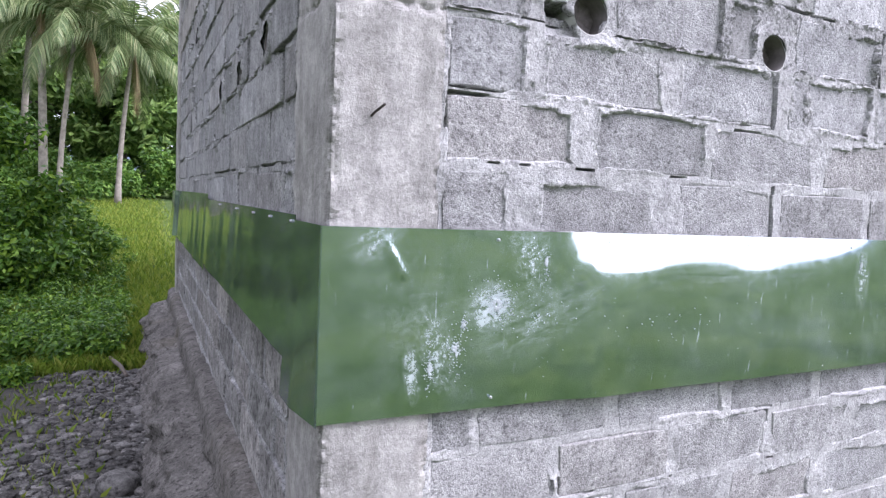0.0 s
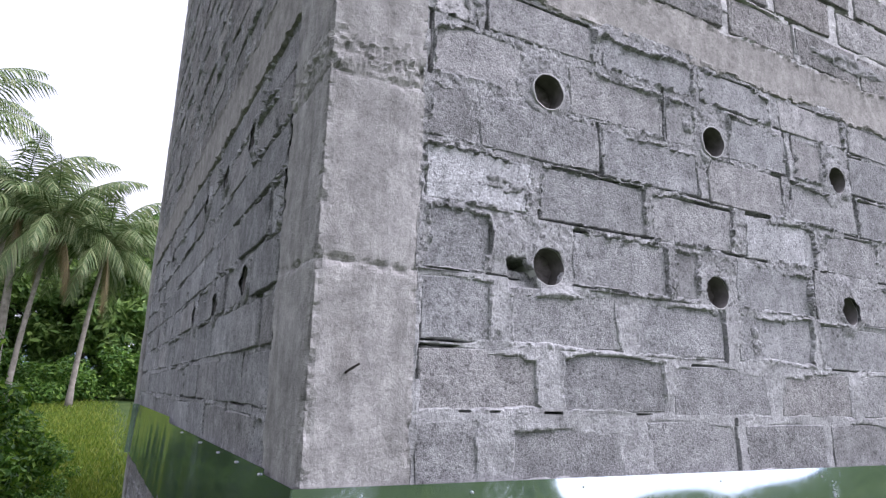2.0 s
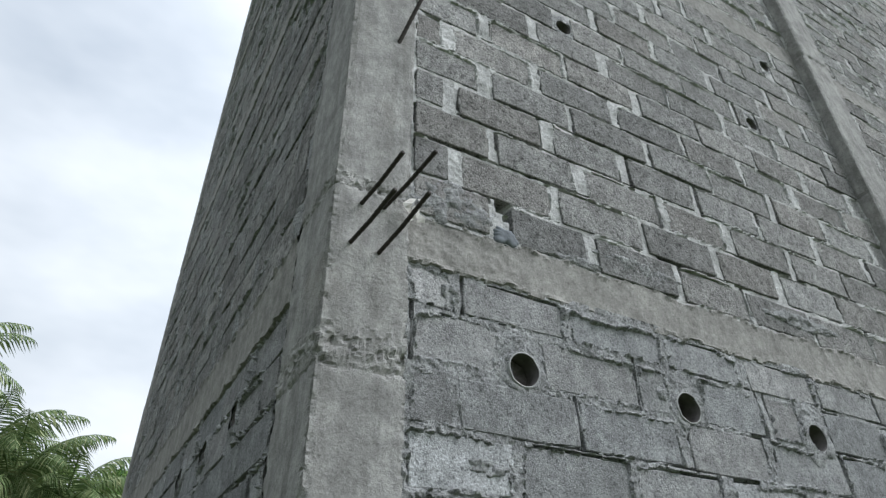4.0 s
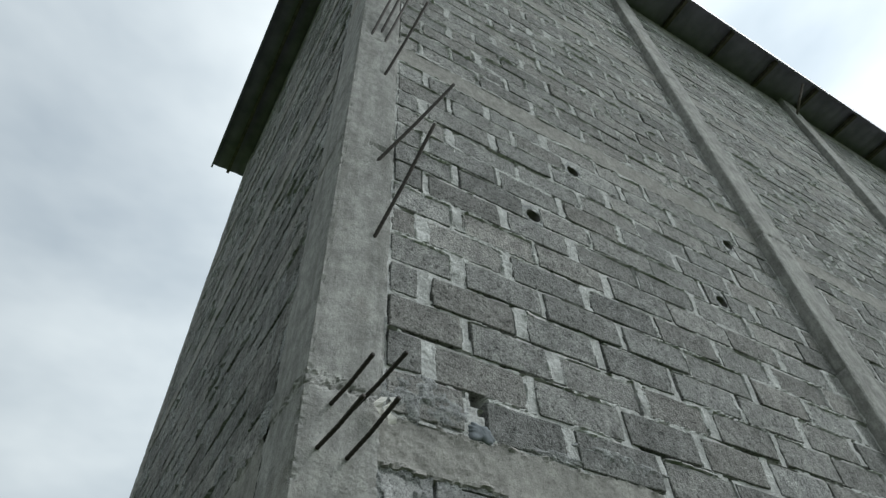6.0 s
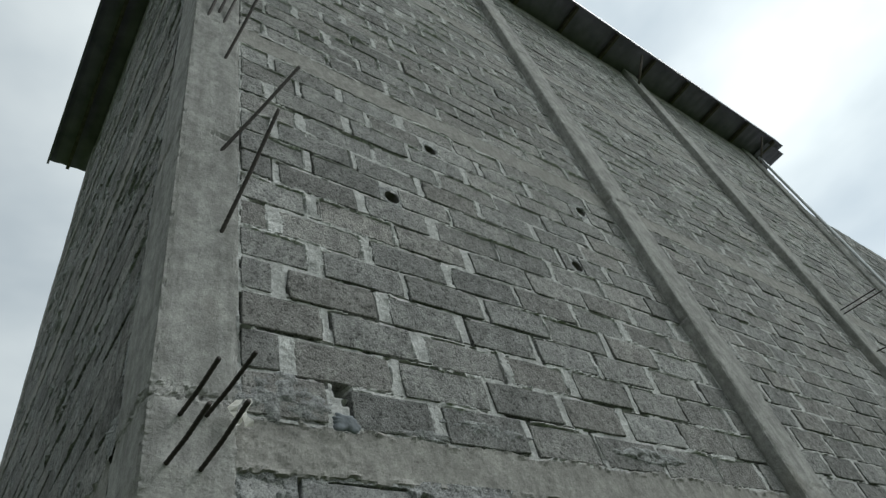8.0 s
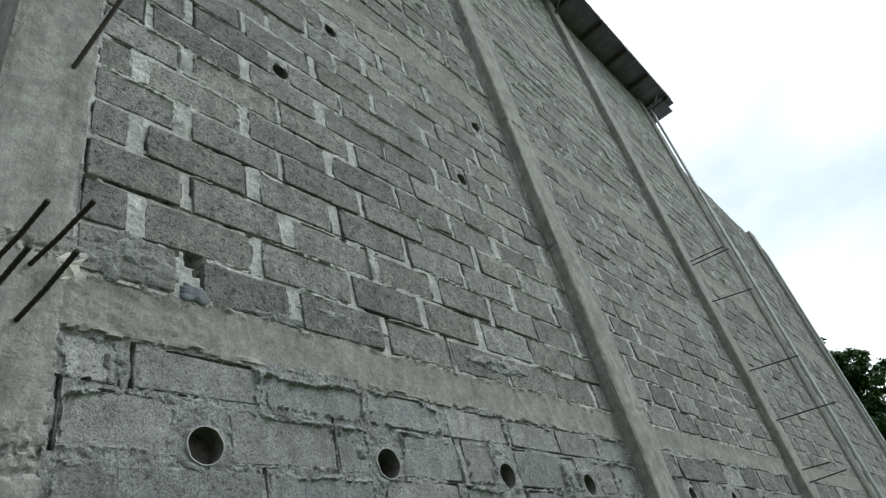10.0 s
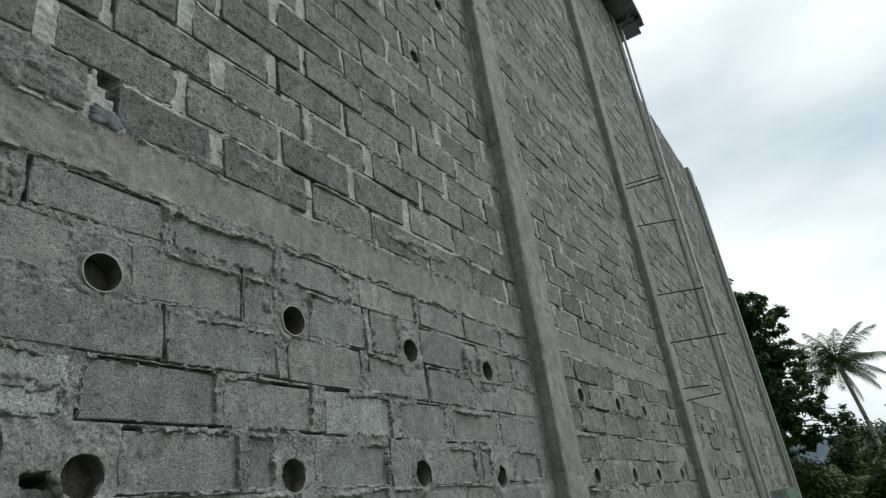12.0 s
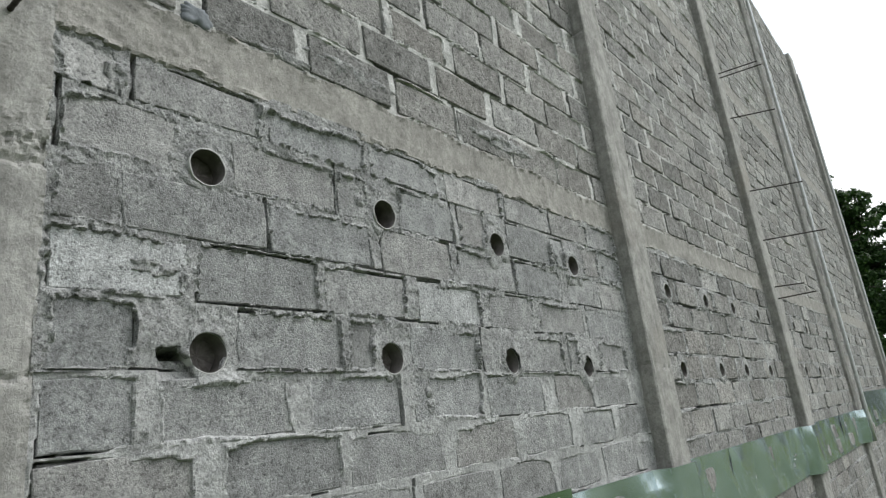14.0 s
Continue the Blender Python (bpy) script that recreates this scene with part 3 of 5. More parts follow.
def without_pipes(rows, pipes, r=0.075):
    """Cut the blocks back where a pipe goes through."""
    out = []
    for a, b, spans in rows:
        s2 = []
        for lo, hi in spans:
            cut = [(lo, hi)]
            for x, z in pipes:
                if a - 0.03 < z < b + 0.03:
                    nxt = []
                    for p, q in cut:
                        if p < x + r and q > x - r:
                            nxt += [(p, x - r), (x + r, q)]
                        else:
                            nxt.append((p, q))
                    cut = nxt
            s2 += [(p, q) for p, q in cut if q - p > 0.06]
        out.append((a, b, s2))
    return out



HOLES = [(x, z, 0.056) for x, z in PIPES_A + PIPES_A2 + PIPES_A3 + PIPES_A4 + PIPES_UP]
PIPES_B = [(0.90, 2.51), (1.42, 2.505), (1.98, 2.515), (3.45, 2.51), (4.2, 2.51), (0.79, 1.95), (1.36, 1.93), (1.98, 1.94)]
HOLES_B = [(y, z, 0.056) for y, z in PIPES_B]
COLS = [(3.48, 3.79), (7.26, 7.58), (11.1, 11.42), (15.95, 16.45)]


def skin(name, u0, u1, z0, z1, res, place, out, holes, mat, parent=None, **tags):
    """A flat sheet with round openings: the inner face of a wall."""
    nu, nz = int((u1 - u0) / res) + 1, int((z1 - z0) / res) + 1
    U, Z = np.meshgrid(np.linspace(u0, u1, nu), np.linspace(z0, z1, nz), indexing="ij")
    verts = place(U.ravel(), np.full(U.size, out), Z.ravel())
    i = np.arange(nu - 1)[:, None] * nz + np.arange(nz - 1)[None, :]
    q = np.stack([i, i + 1, i + nz + 1, i + nz], -1).reshape(-1, 4)
    cu, cz = U.ravel()[q].mean(1), Z.ravel()[q].mean(1)
    keep = np.ones(len(q), bool)
    for hu, hz, r in holes:
        keep &= (cu - hu) ** 2 + (cz - hz) ** 2 > r * r
    return put(name, mesh_from(name, verts, q[keep], mat), parent, **tags)


# inner sheets are painted near-black so gaps and openings read as deep shade
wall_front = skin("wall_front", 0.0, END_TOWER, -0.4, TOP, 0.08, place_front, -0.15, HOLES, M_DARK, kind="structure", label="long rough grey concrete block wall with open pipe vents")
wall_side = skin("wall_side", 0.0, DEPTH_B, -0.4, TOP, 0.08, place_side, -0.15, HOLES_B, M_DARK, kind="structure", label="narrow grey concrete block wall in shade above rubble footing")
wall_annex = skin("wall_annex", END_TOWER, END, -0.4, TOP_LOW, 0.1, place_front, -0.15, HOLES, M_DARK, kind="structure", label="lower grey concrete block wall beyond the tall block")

near_rows = without_pipes(NEAR, PIPES_A)
up_rows = without_pipes(without_pipes(upper_rows(2.962, 5.49, 0.26, 3.48), PIPES_UP, 0.058), [(0.634, 3.10)], 0.034)
bays = [(0.26, 3.48), (3.79, 7.26), (7.58, 11.1), (11.42, END_TOWER)]
far_rows = []
for a, b in ((5.72, 8.25), (8.48, 11.0)):
    far_rows.append((0.26, 3.48, courses_regular(a, b, 0.26, 3.48, rng=rng)))
for u0, u1 in bays[1:]:
    for k, (a, b) in enumerate(((0.0, 2.775), (2.962, 5.49), (5.72, 8.25), (8.48, 11.0))):
        far_rows.append((u0, u1, without_pipes(courses_regular(a, b, u0, u1, rng=rng, phase=rng.random()), PIPES_A2 + PIPES_A3)))
annex_rows = []
for u0, u1 in ((END_TOWER, 15.95),):
    for a, b in ((0.0, 2.775), (2.962, 5.49), (5.72, TOP_LOW)):
        annex_rows.append((u0, u1, without_pipes(courses_regular(a, b, u0, u1, rng=rng), PIPES_A4)))

put("pointing", mortar_sheet("pointing", near_rows[:10], 0.25, 3.49, 0.1, 1.905, (0.0056, 0.0044), place_front, M_MORTAR_LOW, HOLES, ridge=0.6, seed=1.5, depth=0.9, drip=0.024), wall_front, kind="stuff")
put("pointing", mortar_sheet("pointing", near_rows[10:], 0.25, 3.49, 1.901, 2.80, (0.0052, 0.0040), place_front, M_MORTAR, HOLES, ridge=0.55), wall_front, kind="stuff")
put("pointing", mortar_sheet("pointing", up_rows, 0.25, 3.49, 2.95, 5.50, (0.009, 0.0056), place_front, M_MORTAR_UP, HOLES, seed=3.0, ridge=0.6, drip=0.007), wall_front, kind="stuff")
for k, (u0, u1, rows) in enumerate(far_rows):
    low = rows[0][0]
    res = (0.018, 0.009) if low < 5.5 and u0 < 5 else (0.020, 0.007) if u0 < 1 else (0.032, 0.0095)
    put("pointing", mortar_sheet("pointing", rows, u0, u1, low - 0.02, rows[-1][1] + 0.02, res, place_front, M_MORTAR if low < 2.9 else M_MORTAR_UP, HOLES, seed=5.0 + k, depth=1.0 if low < 5.5 else 1.7, ridge=0.5, drip=0.014 if low < 2.9 else 0.008), wall_front, kind="stuff")
    block_field("blockwork", rows, place_front, M_BLOCK_FAR, wall_front, rng, False)
for k, (u0, u1, rows) in enumerate(annex_rows):
    put("pointing", mortar_sheet("pointing", rows, u0, u1, rows[0][0] - 0.02, rows[-1][1] + 0.02, (0.05, 0.015), place_front, M_MORTAR, HOLES, seed=25.0 + k), wall_annex, kind="stuff")
    block_field("blockwork", rows, place_front, M_BLOCK_FAR, wall_annex, rng, False)

side_low = without_pipes(courses_regular(1.37, 2.72, 0.34, 5.2, course=0.179, rng=rng), PIPES_B)
side_base = courses_regular(0.30, 1.37, 0.34, 5.2, course=0.179, rng=rng)
side_up = [courses_regular(a, b, 0.34, 5.2, rng=rng, phase=0.3) for a, b in ((2.962, 5.49), (5.72, 8.25), (8.48, 11.0))]


def flip_mesh(ob):
    ob.data.flip_normals()


for rows, res, dp in [(side_base, (0.016, 0.010), 1.2), (side_low, (0.009, 0.0055), 1.35)] + [(r, (0.03, 0.008), 1.5) for r in side_up]:
    flip_mesh(put("pointing", mortar_sheet("pointing", rows, 0.33, 5.21, rows[0][0] - 0.02, rows[-1][1] + 0.04, res, place_side, M_MORTAR, HOLES_B, seed=40.0 + rows[0][0], depth=dp, ridge=0.8, drip=0.012), wall_side, kind="stuff"))
for rows in side_up + [side_base]:
    block_field("blockwork", rows, place_side, M_BLOCK_FAR, wall_side, rng, True, (0.0, 0.012))


# closing walls, floor slabs of the inside, its darkness put into the colour
def closing(name, x0, x1, y0, y1, z0, z1, mat=None, label="plain grey block wall behind the building"):
    part(name, box_bm(x0, x1, y0, y1, z0, z1), mat or M_MORTAR, kind="structure", label=label)


closing("wall_back", 0.0, END, DEPTH_B - 0.15, DEPTH_B - 0.01, -0.4, TOP_LOW)
closing("wall_back_upper", 0.0, END_TOWER, DEPTH_B - 0.15, DEPTH_B - 0.01, TOP_LOW, TOP)
closing("wall_tower_end", END_TOWER - 0.15, END_TOWER, 0.02, DEPTH_B - 0.16, TOP_LOW, TOP)
closing("wall_end", END - 0.15, END, 0.02, DEPTH_B - 0.16, -0.4, TOP_LOW)
closing("annex_roof_slab", END_TOWER + 0.01, END - 0.01, 0.16, DEPTH_B - 0.16, TOP_LOW - 0.15, TOP_LOW - 0.02, label="flat concrete slab over the lower part")
closing("inner_floor", 0.16, END - 0.16, 0.16, DEPTH_B - 0.16, -0.2, 0.0, M_DARK, "floor inside the building, coloured near-black for shade")
closing("ceiling", 0.16, END_TOWER - 0.16, 0.16, DEPTH_B - 0.16, 11.1, 11.2, M_DARK, "ceiling inside the building, coloured near-black for shade")


# ---------- columns and ring beams ----------
def column(name, x0, x1, y0, y1, z0, z1, pours=(), step=0.03, rough=0.003, seed=0.0, chips=1.0, n=7, honey=(), fine=0.0, **tags):
    """A cast column: a square ring lifted in steps, its arrises chipped, with pour lines."""
    ring = []
    for (ax, ay), (bx, by) in (((x0, y0), (x1, y0)), ((x1, y0), (x1, y1)), ((x1, y1), (x0, y1)), ((x0, y1), (x0, y0))):
        for k in range(n):
            f = k / n
            f = 0.05 + f if k == 0 else f
            ring.append((ax + (bx - ax) * f, ay + (by - ay) * f))
        ring.append((ax + (bx - ax) * 0.96, ay + (by - ay) * 0.96))
    R = np.array(ring)
    c = np.array([(x0 + x1) / 2, (y0 + y1) / 2])
    half = np.array([(x1 - x0) / 2, (y1 - y0) / 2])
    zs = np.linspace(z0, z1, int((z1 - z0) / step) + 1)
    if fine:
        zs = np.concatenate([np.arange(z0, fine, step * 0.6), np.arange(fine, z1, step * 2.4), [z1]])
    nz = len(zs)
    P = np.repeat(R[None], nz, 0)
    Zg = np.repeat(zs[:, None], len(R), 1)
    rel = np.abs((P - c) / half)
    arris = np.clip((np.minimum(rel[..., 0], rel[..., 1]) - 0.80) / 0.2, 0, 1)
    n1 = fbm(P[..., 0] * 4 + seed, Zg * 3.0, P[..., 1] * 4, 3) - 0.5
    n2 = fbm(P[..., 0] * 30, Zg * 30, P[..., 1] * 30 + seed, 3)
    n3 = fbm(P[..., 0] * 60 + seed, Zg * 60, P[..., 1] * 60, 2)
    patchy = np.clip(fbm(P[..., 0] * 5, Zg * 4.0, P[..., 1] * 5 + seed, 3) * 5 - 2.1, 0.15, 1)
    push = 0.007 * patchy * np.clip(n3 - 0.52, 0, 1) * (fine > 0) - 0.014 * patchy * np.clip(n3 - 0.66, 0, 1) - 0.012 * arris * np.clip(n3 - 0.5, 0, 1) * chips + rough * 2.2 * n1 - chips * 0.022 * arris * np.clip(n2 - 0.46, 0, 1) * 2
    for zh, wh in honey:
        push = push - (0.035 * np.clip(n2 - 0.58, 0, 1) + 0.040 * np.clip(n3 - 0.60, 0, 1) - 0.045 * np.clip(0.44 - n3, 0, 1) - 0.03 * np.clip(0.42 - n2, 0, 1)) * np.exp(-((Zg - zh + 0.05 * n1) / wh) ** 2)
    for k, zp in enumerate(pours):
        push = push + (0.0015 if k % 2 else -0.002) * (Zg > zp) - (0.002 + 0.05 * np.clip(n2 - 0.45, 0, 1)) * np.exp(-((Zg - zp - 0.03 * n1) / 0.012) ** 2)
    off = (P - c) / np.maximum(np.abs(P - c).max(-1, keepdims=True), 1e-6)
    sgn = np.where(rel > 0.999, np.sign(P - c), 0)
    P = P + sgn * push[..., None]
    V = np.concatenate([P.reshape(-1, 2), Zg.reshape(-1, 1)], 1)
    m = len(R)
    i = np.arange(nz - 1)[:, None] * m + np.arange(m)[None, :]
    j = np.arange(nz - 1)[:, None] * m + (np.arange(m)[None, :] + 1) % m
    F = np.stack([i, j, j + m, i + m], -1).reshape(-1, 4).tolist()
    F.append(tuple(range((nz - 1) * m, nz * m)))
    return put(name, mesh_from(name, V, F, M_COLUMN, False), kind="structure", **tags)


column("column_corner", -0.012, 0.262, -0.012, 0.335, -0.35, TOP, (1.89, 2.38, 3.0, 4.42, 5.62, 8.4), 0.0115, 0.004, chips=1.1, n=38, fine=3.1, honey=((2.44, 0.05), (3.0, 0.03)), label="pale cast concrete corner column with pour lines")
for k, (a, b) in enumerate(COLS[:3]):
    column("column_%d" % (k + 2), a, b, (-0.095, -0.095, -0.05)[k], 0.15, -0.3, TOP, (1.93, 2.97, 4.26, 5.6, 8.4), 0.022 + 0.02 * k, 0.0022, seed=4.0 + k, chips=1.05, n=12, label="pale cast concrete column standing proud of the block wall")
column("column_5", 15.95, 16.45, -0.085, 0.15, -0.3, TOP_LOW + 0.1, (2.97, 5.6), 0.06, 0.004, seed=9.0, label="pale cast concrete end column")
column("column_back", -0.03, 0.2, 5.2, DEPTH_B, -0.3, TOP, (2.97, 5.6, 8.4), 0.04, 0.005, seed=12.0, label="grey cast concrete column at the back corner")


def beam(name, u0, u1, z0, z1, place, res, flip=False, proud=0.005, seed=0.0, rough_to=-9.0):
    """A ring beam face: smooth in the middle, with ragged squeezed edges."""
    m = 0.035
    nu, nz = int((u1 - u0) / res) + 1, int((z1 - z0 + 2 * m) / min(res, 0.012)) + 1
    U, Z = np.meshgrid(np.linspace(u0, u1, nu), np.linspace(z0 - m, z1 + m, nz), indexing="ij")
    edge = np.minimum(Z - z0, z1 - Z)
    rag = 0.05 * (fbm(U * 9 + seed, Z * 2, 3.0, 5) - 0.5) + 0.022 * (fbm(U * 55, Z * 40, 9.0 + seed, 2) - 0.5)
    lump = fbm(U * 30, Z * 30, seed, 3) - 0.5
    near = np.clip(1 - np.clip(edge - rag, 0, 1) / 0.075, 0, 1) * (0.35 + 0.65 * (fbm(U * 3 + seed, Z * 1.0, 4.0, 2) > 0.45))
    near = np.maximum(near, np.clip((rough_to - U) / 0.12 + 1.6 * (fbm(U * 6, Z * 6, 2.0, 3) - 0.5), 0, 1) * 0.6)
    top = (Z > (z0 + z1) / 2)
    h = proud + 0.006 * (fbm(U * 1.3, Z * 3, seed, 2) - 0.5) + near * (0.018 * lump + 0.002) - np.clip(-(edge - rag), 0, 1) * np.where(top, 1.2, 2.6)
    h = h + 0.012 * np.exp(-((edge - rag - 0.004) / 0.013) ** 2) * np.clip(fbm(U * 34 + seed, Z * 34, 12.0, 3) - 0.46, 0, 1) * 2.6
    V = place(U.ravel(), h.ravel(), Z.ravel())
    i = np.arange(nu - 1)[:, None] * nz + np.arange(nz - 1)[None, :]
    F = np.stack([i, i + nz, i + nz + 1, i + 1], -1).reshape(-1, 4)
    if flip:
        F = F[:, ::-1]
    return put(name, mesh_from(name, V, F, M_BEAM, False), kind="structure", label="smooth grey cast ring beam with ragged edges")


for k, (a, b) in enumerate(BEAMS):
    for u0, u1 in bays:
        beam("ring_beam_%d" % (k + 1), u0 - 0.01, u1 + 0.01, a, b, place_front, 0.010 if u0 < 1 and k < 1 else 0.02 if k < 2 else 0.035, seed=3.0 * k + u0, rough_to=0.70 if u0 < 1 and k == 0 else -9.0)
    beam("ring_beam_side_%d" % (k + 1), 0.32, 5.22, a - (0.06 if k == 0 else 0.0), b, place_side, 0.014 if k == 0 else 0.03, True, 0.012, seed=20.0 + k)
for k, (a, b) in enumerate(BEAMS[:2]):
    beam("ring_beam_annex_%d" % (k + 1), END_TOWER, 15.96, a, b, place_front, 0.04, seed=30.0 + k)


# ---------- roof ----------
roof = new("roof")
roof.location = (0, 0, TOP)
tagged(roof, "dark corrugated sheet roof with deep overhanging eaves", "roof", kind="structure")
RX0, RX1, RY0, RY1, RZ = -0.54, 12.15, -0.515, 5.85, 0.10


def roof_sheet(x0, x1, y0, y1, z, parent, name="roof_sheet"):
    n = 24
    V, F = [], []
    for i in range(n + 1):
        x = x0 + (x1 - x0) * i / n
        c = 0.007 * math.cos(2 * math.pi * i / 6)
        for y, dz in ((y0, 0.0), (y1, 0.0)):
            V += [(x, y, z + c + dz), (x, y, z + c + dz + 0.004)]
    for i in range(n):
        a, b = 4 * i, 4 * i + 4
        F += [(a, a + 2, b + 2, b), (a + 1, b + 1, b + 3, a + 3), (a, b, b + 1, a + 1), (a + 2, a + 3, b + 3, b + 2)]
    return put(name, mesh_from(name, V, F, M_ROOF), parent)


w = (RX1 - RX0) / 16
for k in range(16):
    roof_sheet(RX0 + k * w - 0.02, RX0 + (k + 1) * w + 0.02, RY0, RY1, RZ + 0.03 + 0.006 * (k % 2), roof)
part("fascia", box_bm(RX0 - 0.02, RX0 + 0.012, RY0, RY1, RZ - 0.07, RZ + 0.06, 0.003), M_ROOF, roof, "dark edge board")
part("fascia", box_bm(RX0 + 0.02, RX1 - 0.3, RY0 - 0.02, RY0 + 0.01, RZ - 0.07, RZ + 0.06, 0.003), M_ROOF, roof, "dark edge board")
for k in range(13):
    x = RX0 + 0.25 + k * 1.0
    part("rafter", box_bm(x, x + 0.05, RY0 + 0.02, RY1 - 0.02, RZ - 0.08, RZ + 0.005, 0.003), M_WOODDARK, roof)
roof_sheet(RX1 - 0.55, RX1 + 0.12, RY0 + 0.12, RY1, RZ - 0.06, roof, "end_flashing")


# ---------- sheet metal band ----------
def sheet_panel(label, u0, u1, z0, z1, profile, place, flip, seed, mat, cell=0.03, rise=26):
    """One nailed sheet: thin metal, buckled, with a folded top edge."""
    thing = new("metal_sheet")
    thing.location = Vector(place(np.array([(u0 + u1) / 2]), np.array([0.02]), np.array([z0]))[0])
    tagged(thing, label, "metal sheet", "sheets of the band round the wall")
    nu, nz = int((u1 - u0) / cell) + 1, rise
    U, T = np.meshgrid(np.linspace(u0, u1, nu), np.linspace(0, 1, nz), indexing="ij")
    lo = z0(U) if callable(z0) else z0 + 0.010 * (fbm(U * 1.5 + seed, U * 0, 1.0, 2) - 0.5)
    Z = lo + (z1 - lo) * T
    H = profile(U, Z)
    V = np.concatenate([place(U.ravel(), H.ravel(), Z.ravel()), place(U.ravel(), H.ravel() - 0.0012, Z.ravel())]) - np.array(thing.location)
    i = np.arange(nu - 1)[:, None] * nz + np.arange(nz - 1)[None, :]
    F = np.stack([i, i + nz, i + nz + 1, i + 1], -1).reshape(-1, 4)
    if flip:
        F = F[:, ::-1]
    N = nu * nz
    F = np.concatenate([F, F[:, ::-1] + N])
    put("panel", mesh_from("panel", V, F, mat, True), thing)
    return thing


def col_bump(U):
    b = np.zeros_like(U)
    for a, c in COLS:
        b = np.maximum(b, 0.095 * np.clip(np.minimum(U - a + 0.10, c + 0.10 - U) / 0.09, 0, 1))
    return b


def prof_near(U, Z):
    """Pressed in along the nailed top edge, rolling out below it."""
    win = np.clip((U - 0.58) / 0.16, 0, 1) * np.clip((2.1 - U) / 0.45, 0, 1)
    win = win * win * (3 - 2 * win)
    depth = 0.055 + 0.045 * np.exp(-((U - 0.79) / 0.13) ** 2) + 0.022 * np.exp(-((U - 1.33) / 0.09) ** 2)
    reach = depth / 0.42
    t = np.clip((1.392 - Z) / reach, 0, 1)
    s = 0.5 * 0.17 * reach * win * (1 - (1 - t) ** 2)
    lowin = np.clip((1.10 - Z) / 0.16, 0, 1) ** 2
    hold = np.clip((Z - 0.94) / 0.1, 0, 1) * np.clip((1.385 - Z) / 0.1, 0, 1)
    wav = 0.010 * (fbm(U * 1.6, Z * 2.5, 7.0, 2) - 0.5)
    dent = -0.0015 * np.exp(-((U - 0.42) / 0.05) ** 2 - ((Z - 1.205) / 0.05) ** 2) + 0.001 * np.exp(-((U - 0.62 - 0.5 * (Z - 1.2)) / 0.03) ** 2)
    crease = 0.0045 * np.exp(-((U - 0.150 - 0.55 * (1.31 - Z)) / 0.010) ** 2) * np.clip((Z - 1.262) / 0.02, 0, 1) * np.clip((1.375 - Z) / 0.05, 0, 1)
    return 0.026 + crease + s - 0.006 * lowin + (wav + dent) * hold + 0.002 * np.exp(-((U - 0.28) / 0.05) ** 2)


def prof_far(seed):
    def f(U, Z):
        mid = np.clip((Z - 0.90) / 0.12, 0, 1) * np.clip((1.37 - Z) / 0.12, 0, 1)
        return 0.018 + col_bump(U) + mid * (0.040 * (fbm(U * 3 + seed, Z * 2.4, seed, 3) - 0.5) + 0.013 * np.sin(U * 9 + seed + Z * 3))
    return f


def prof_side(U, Z):
    mid = np.clip((Z - 0.92) / 0.1, 0, 1) * np.clip((1.41 - Z) / 0.1, 0, 1)
    return 0.026 + mid * (0.012 * (fbm(U * 5, Z * 0.8, 2.0, 2) - 0.5)) + 0.03 * (U > 5.1) + 0.055 * np.clip(1.39 - Z, 0, 1) * np.clip((U + 0.02) / 0.16, 0, 1)


near_sheet = sheet_panel("bright reflective metal sheet nailed round the wall, scratched and splashed", -0.028, 2.42, 0.945, 1.388, prof_near, place_front, False, 1.0, M_SHEET, 0.008, 70)
far_sheets = [sheet_panel("buckled shiny metal sheet nailed over wall and column", a, b, 0.90, 1.36, prof_far(k * 3.7), place_front, False, 2.0 + k, M_SHEET_DULL) for k, (a, b) in enumerate([(2.38, 4.82), (4.78, 7.22), (7.18, 9.62), (9.58, 11.75)])]
far_sheets.append(sheet_panel("slipped shiny metal sheet on the end of the wall", 12.0, 16.2, 1.02, 1.60, prof_far(20.0), place_front, False, 8.0, M_SHEET_DULL))
side_sheets = [sheet_panel("dark mirror-like metal sheet nailed along the shaded wall", a, b, z0, z1, prof_side, place_side, True, 12.0 + a, M_SHEET_SHADE, 0.015, 40)
               for a, b, z0, z1 in ((-0.028, 0.245, 0.943, 1.389), (0.225, 2.42, 1.04, 1.402), (2.38, 5.47, 1.012, 1.432))]


def nail(parent, u, z, place, out):
    bm = bmesh.new()
    p = Vector(place(np.array([u]), np.array([out]), np.array([z]))[0])
    n = (Vector(place(np.array([u]), np.array([out + 0.01]), np.array([z]))[0]) - p).normalized()
    bmesh.ops.create_cone(bm, cap_ends=True, segments=8, radius1=0.004, radius2=0.0024, depth=0.005, matrix=Matrix.Translation(p - parent.location) @ n.to_track_quat("Z", "Y").to_matrix().to_4x4())
    part("nail", bm, M_CONDUIT, parent)


for u, z in ((0.757, 1.365), (1.292, 1.362), (1.80, 1.36), (0.415, 1.365), (2.3, 1.36), (0.415, 0.972), (0.822, 0.966), (1.271, 0.962), (1.70, 0.962), (2.2, 0.96)):
    nail(near_sheet, u, z, place_front, 0.030)
for y, z in ((0.26, 1.385), (0.55, 1.385), (0.85, 1.385), (1.25, 1.386), (1.8, 1.388), (0.9, 1.057), (1.35, 1.056), (1.9, 1.056)):
    nail(side_sheets[1], y, z, place_side, 0.03)


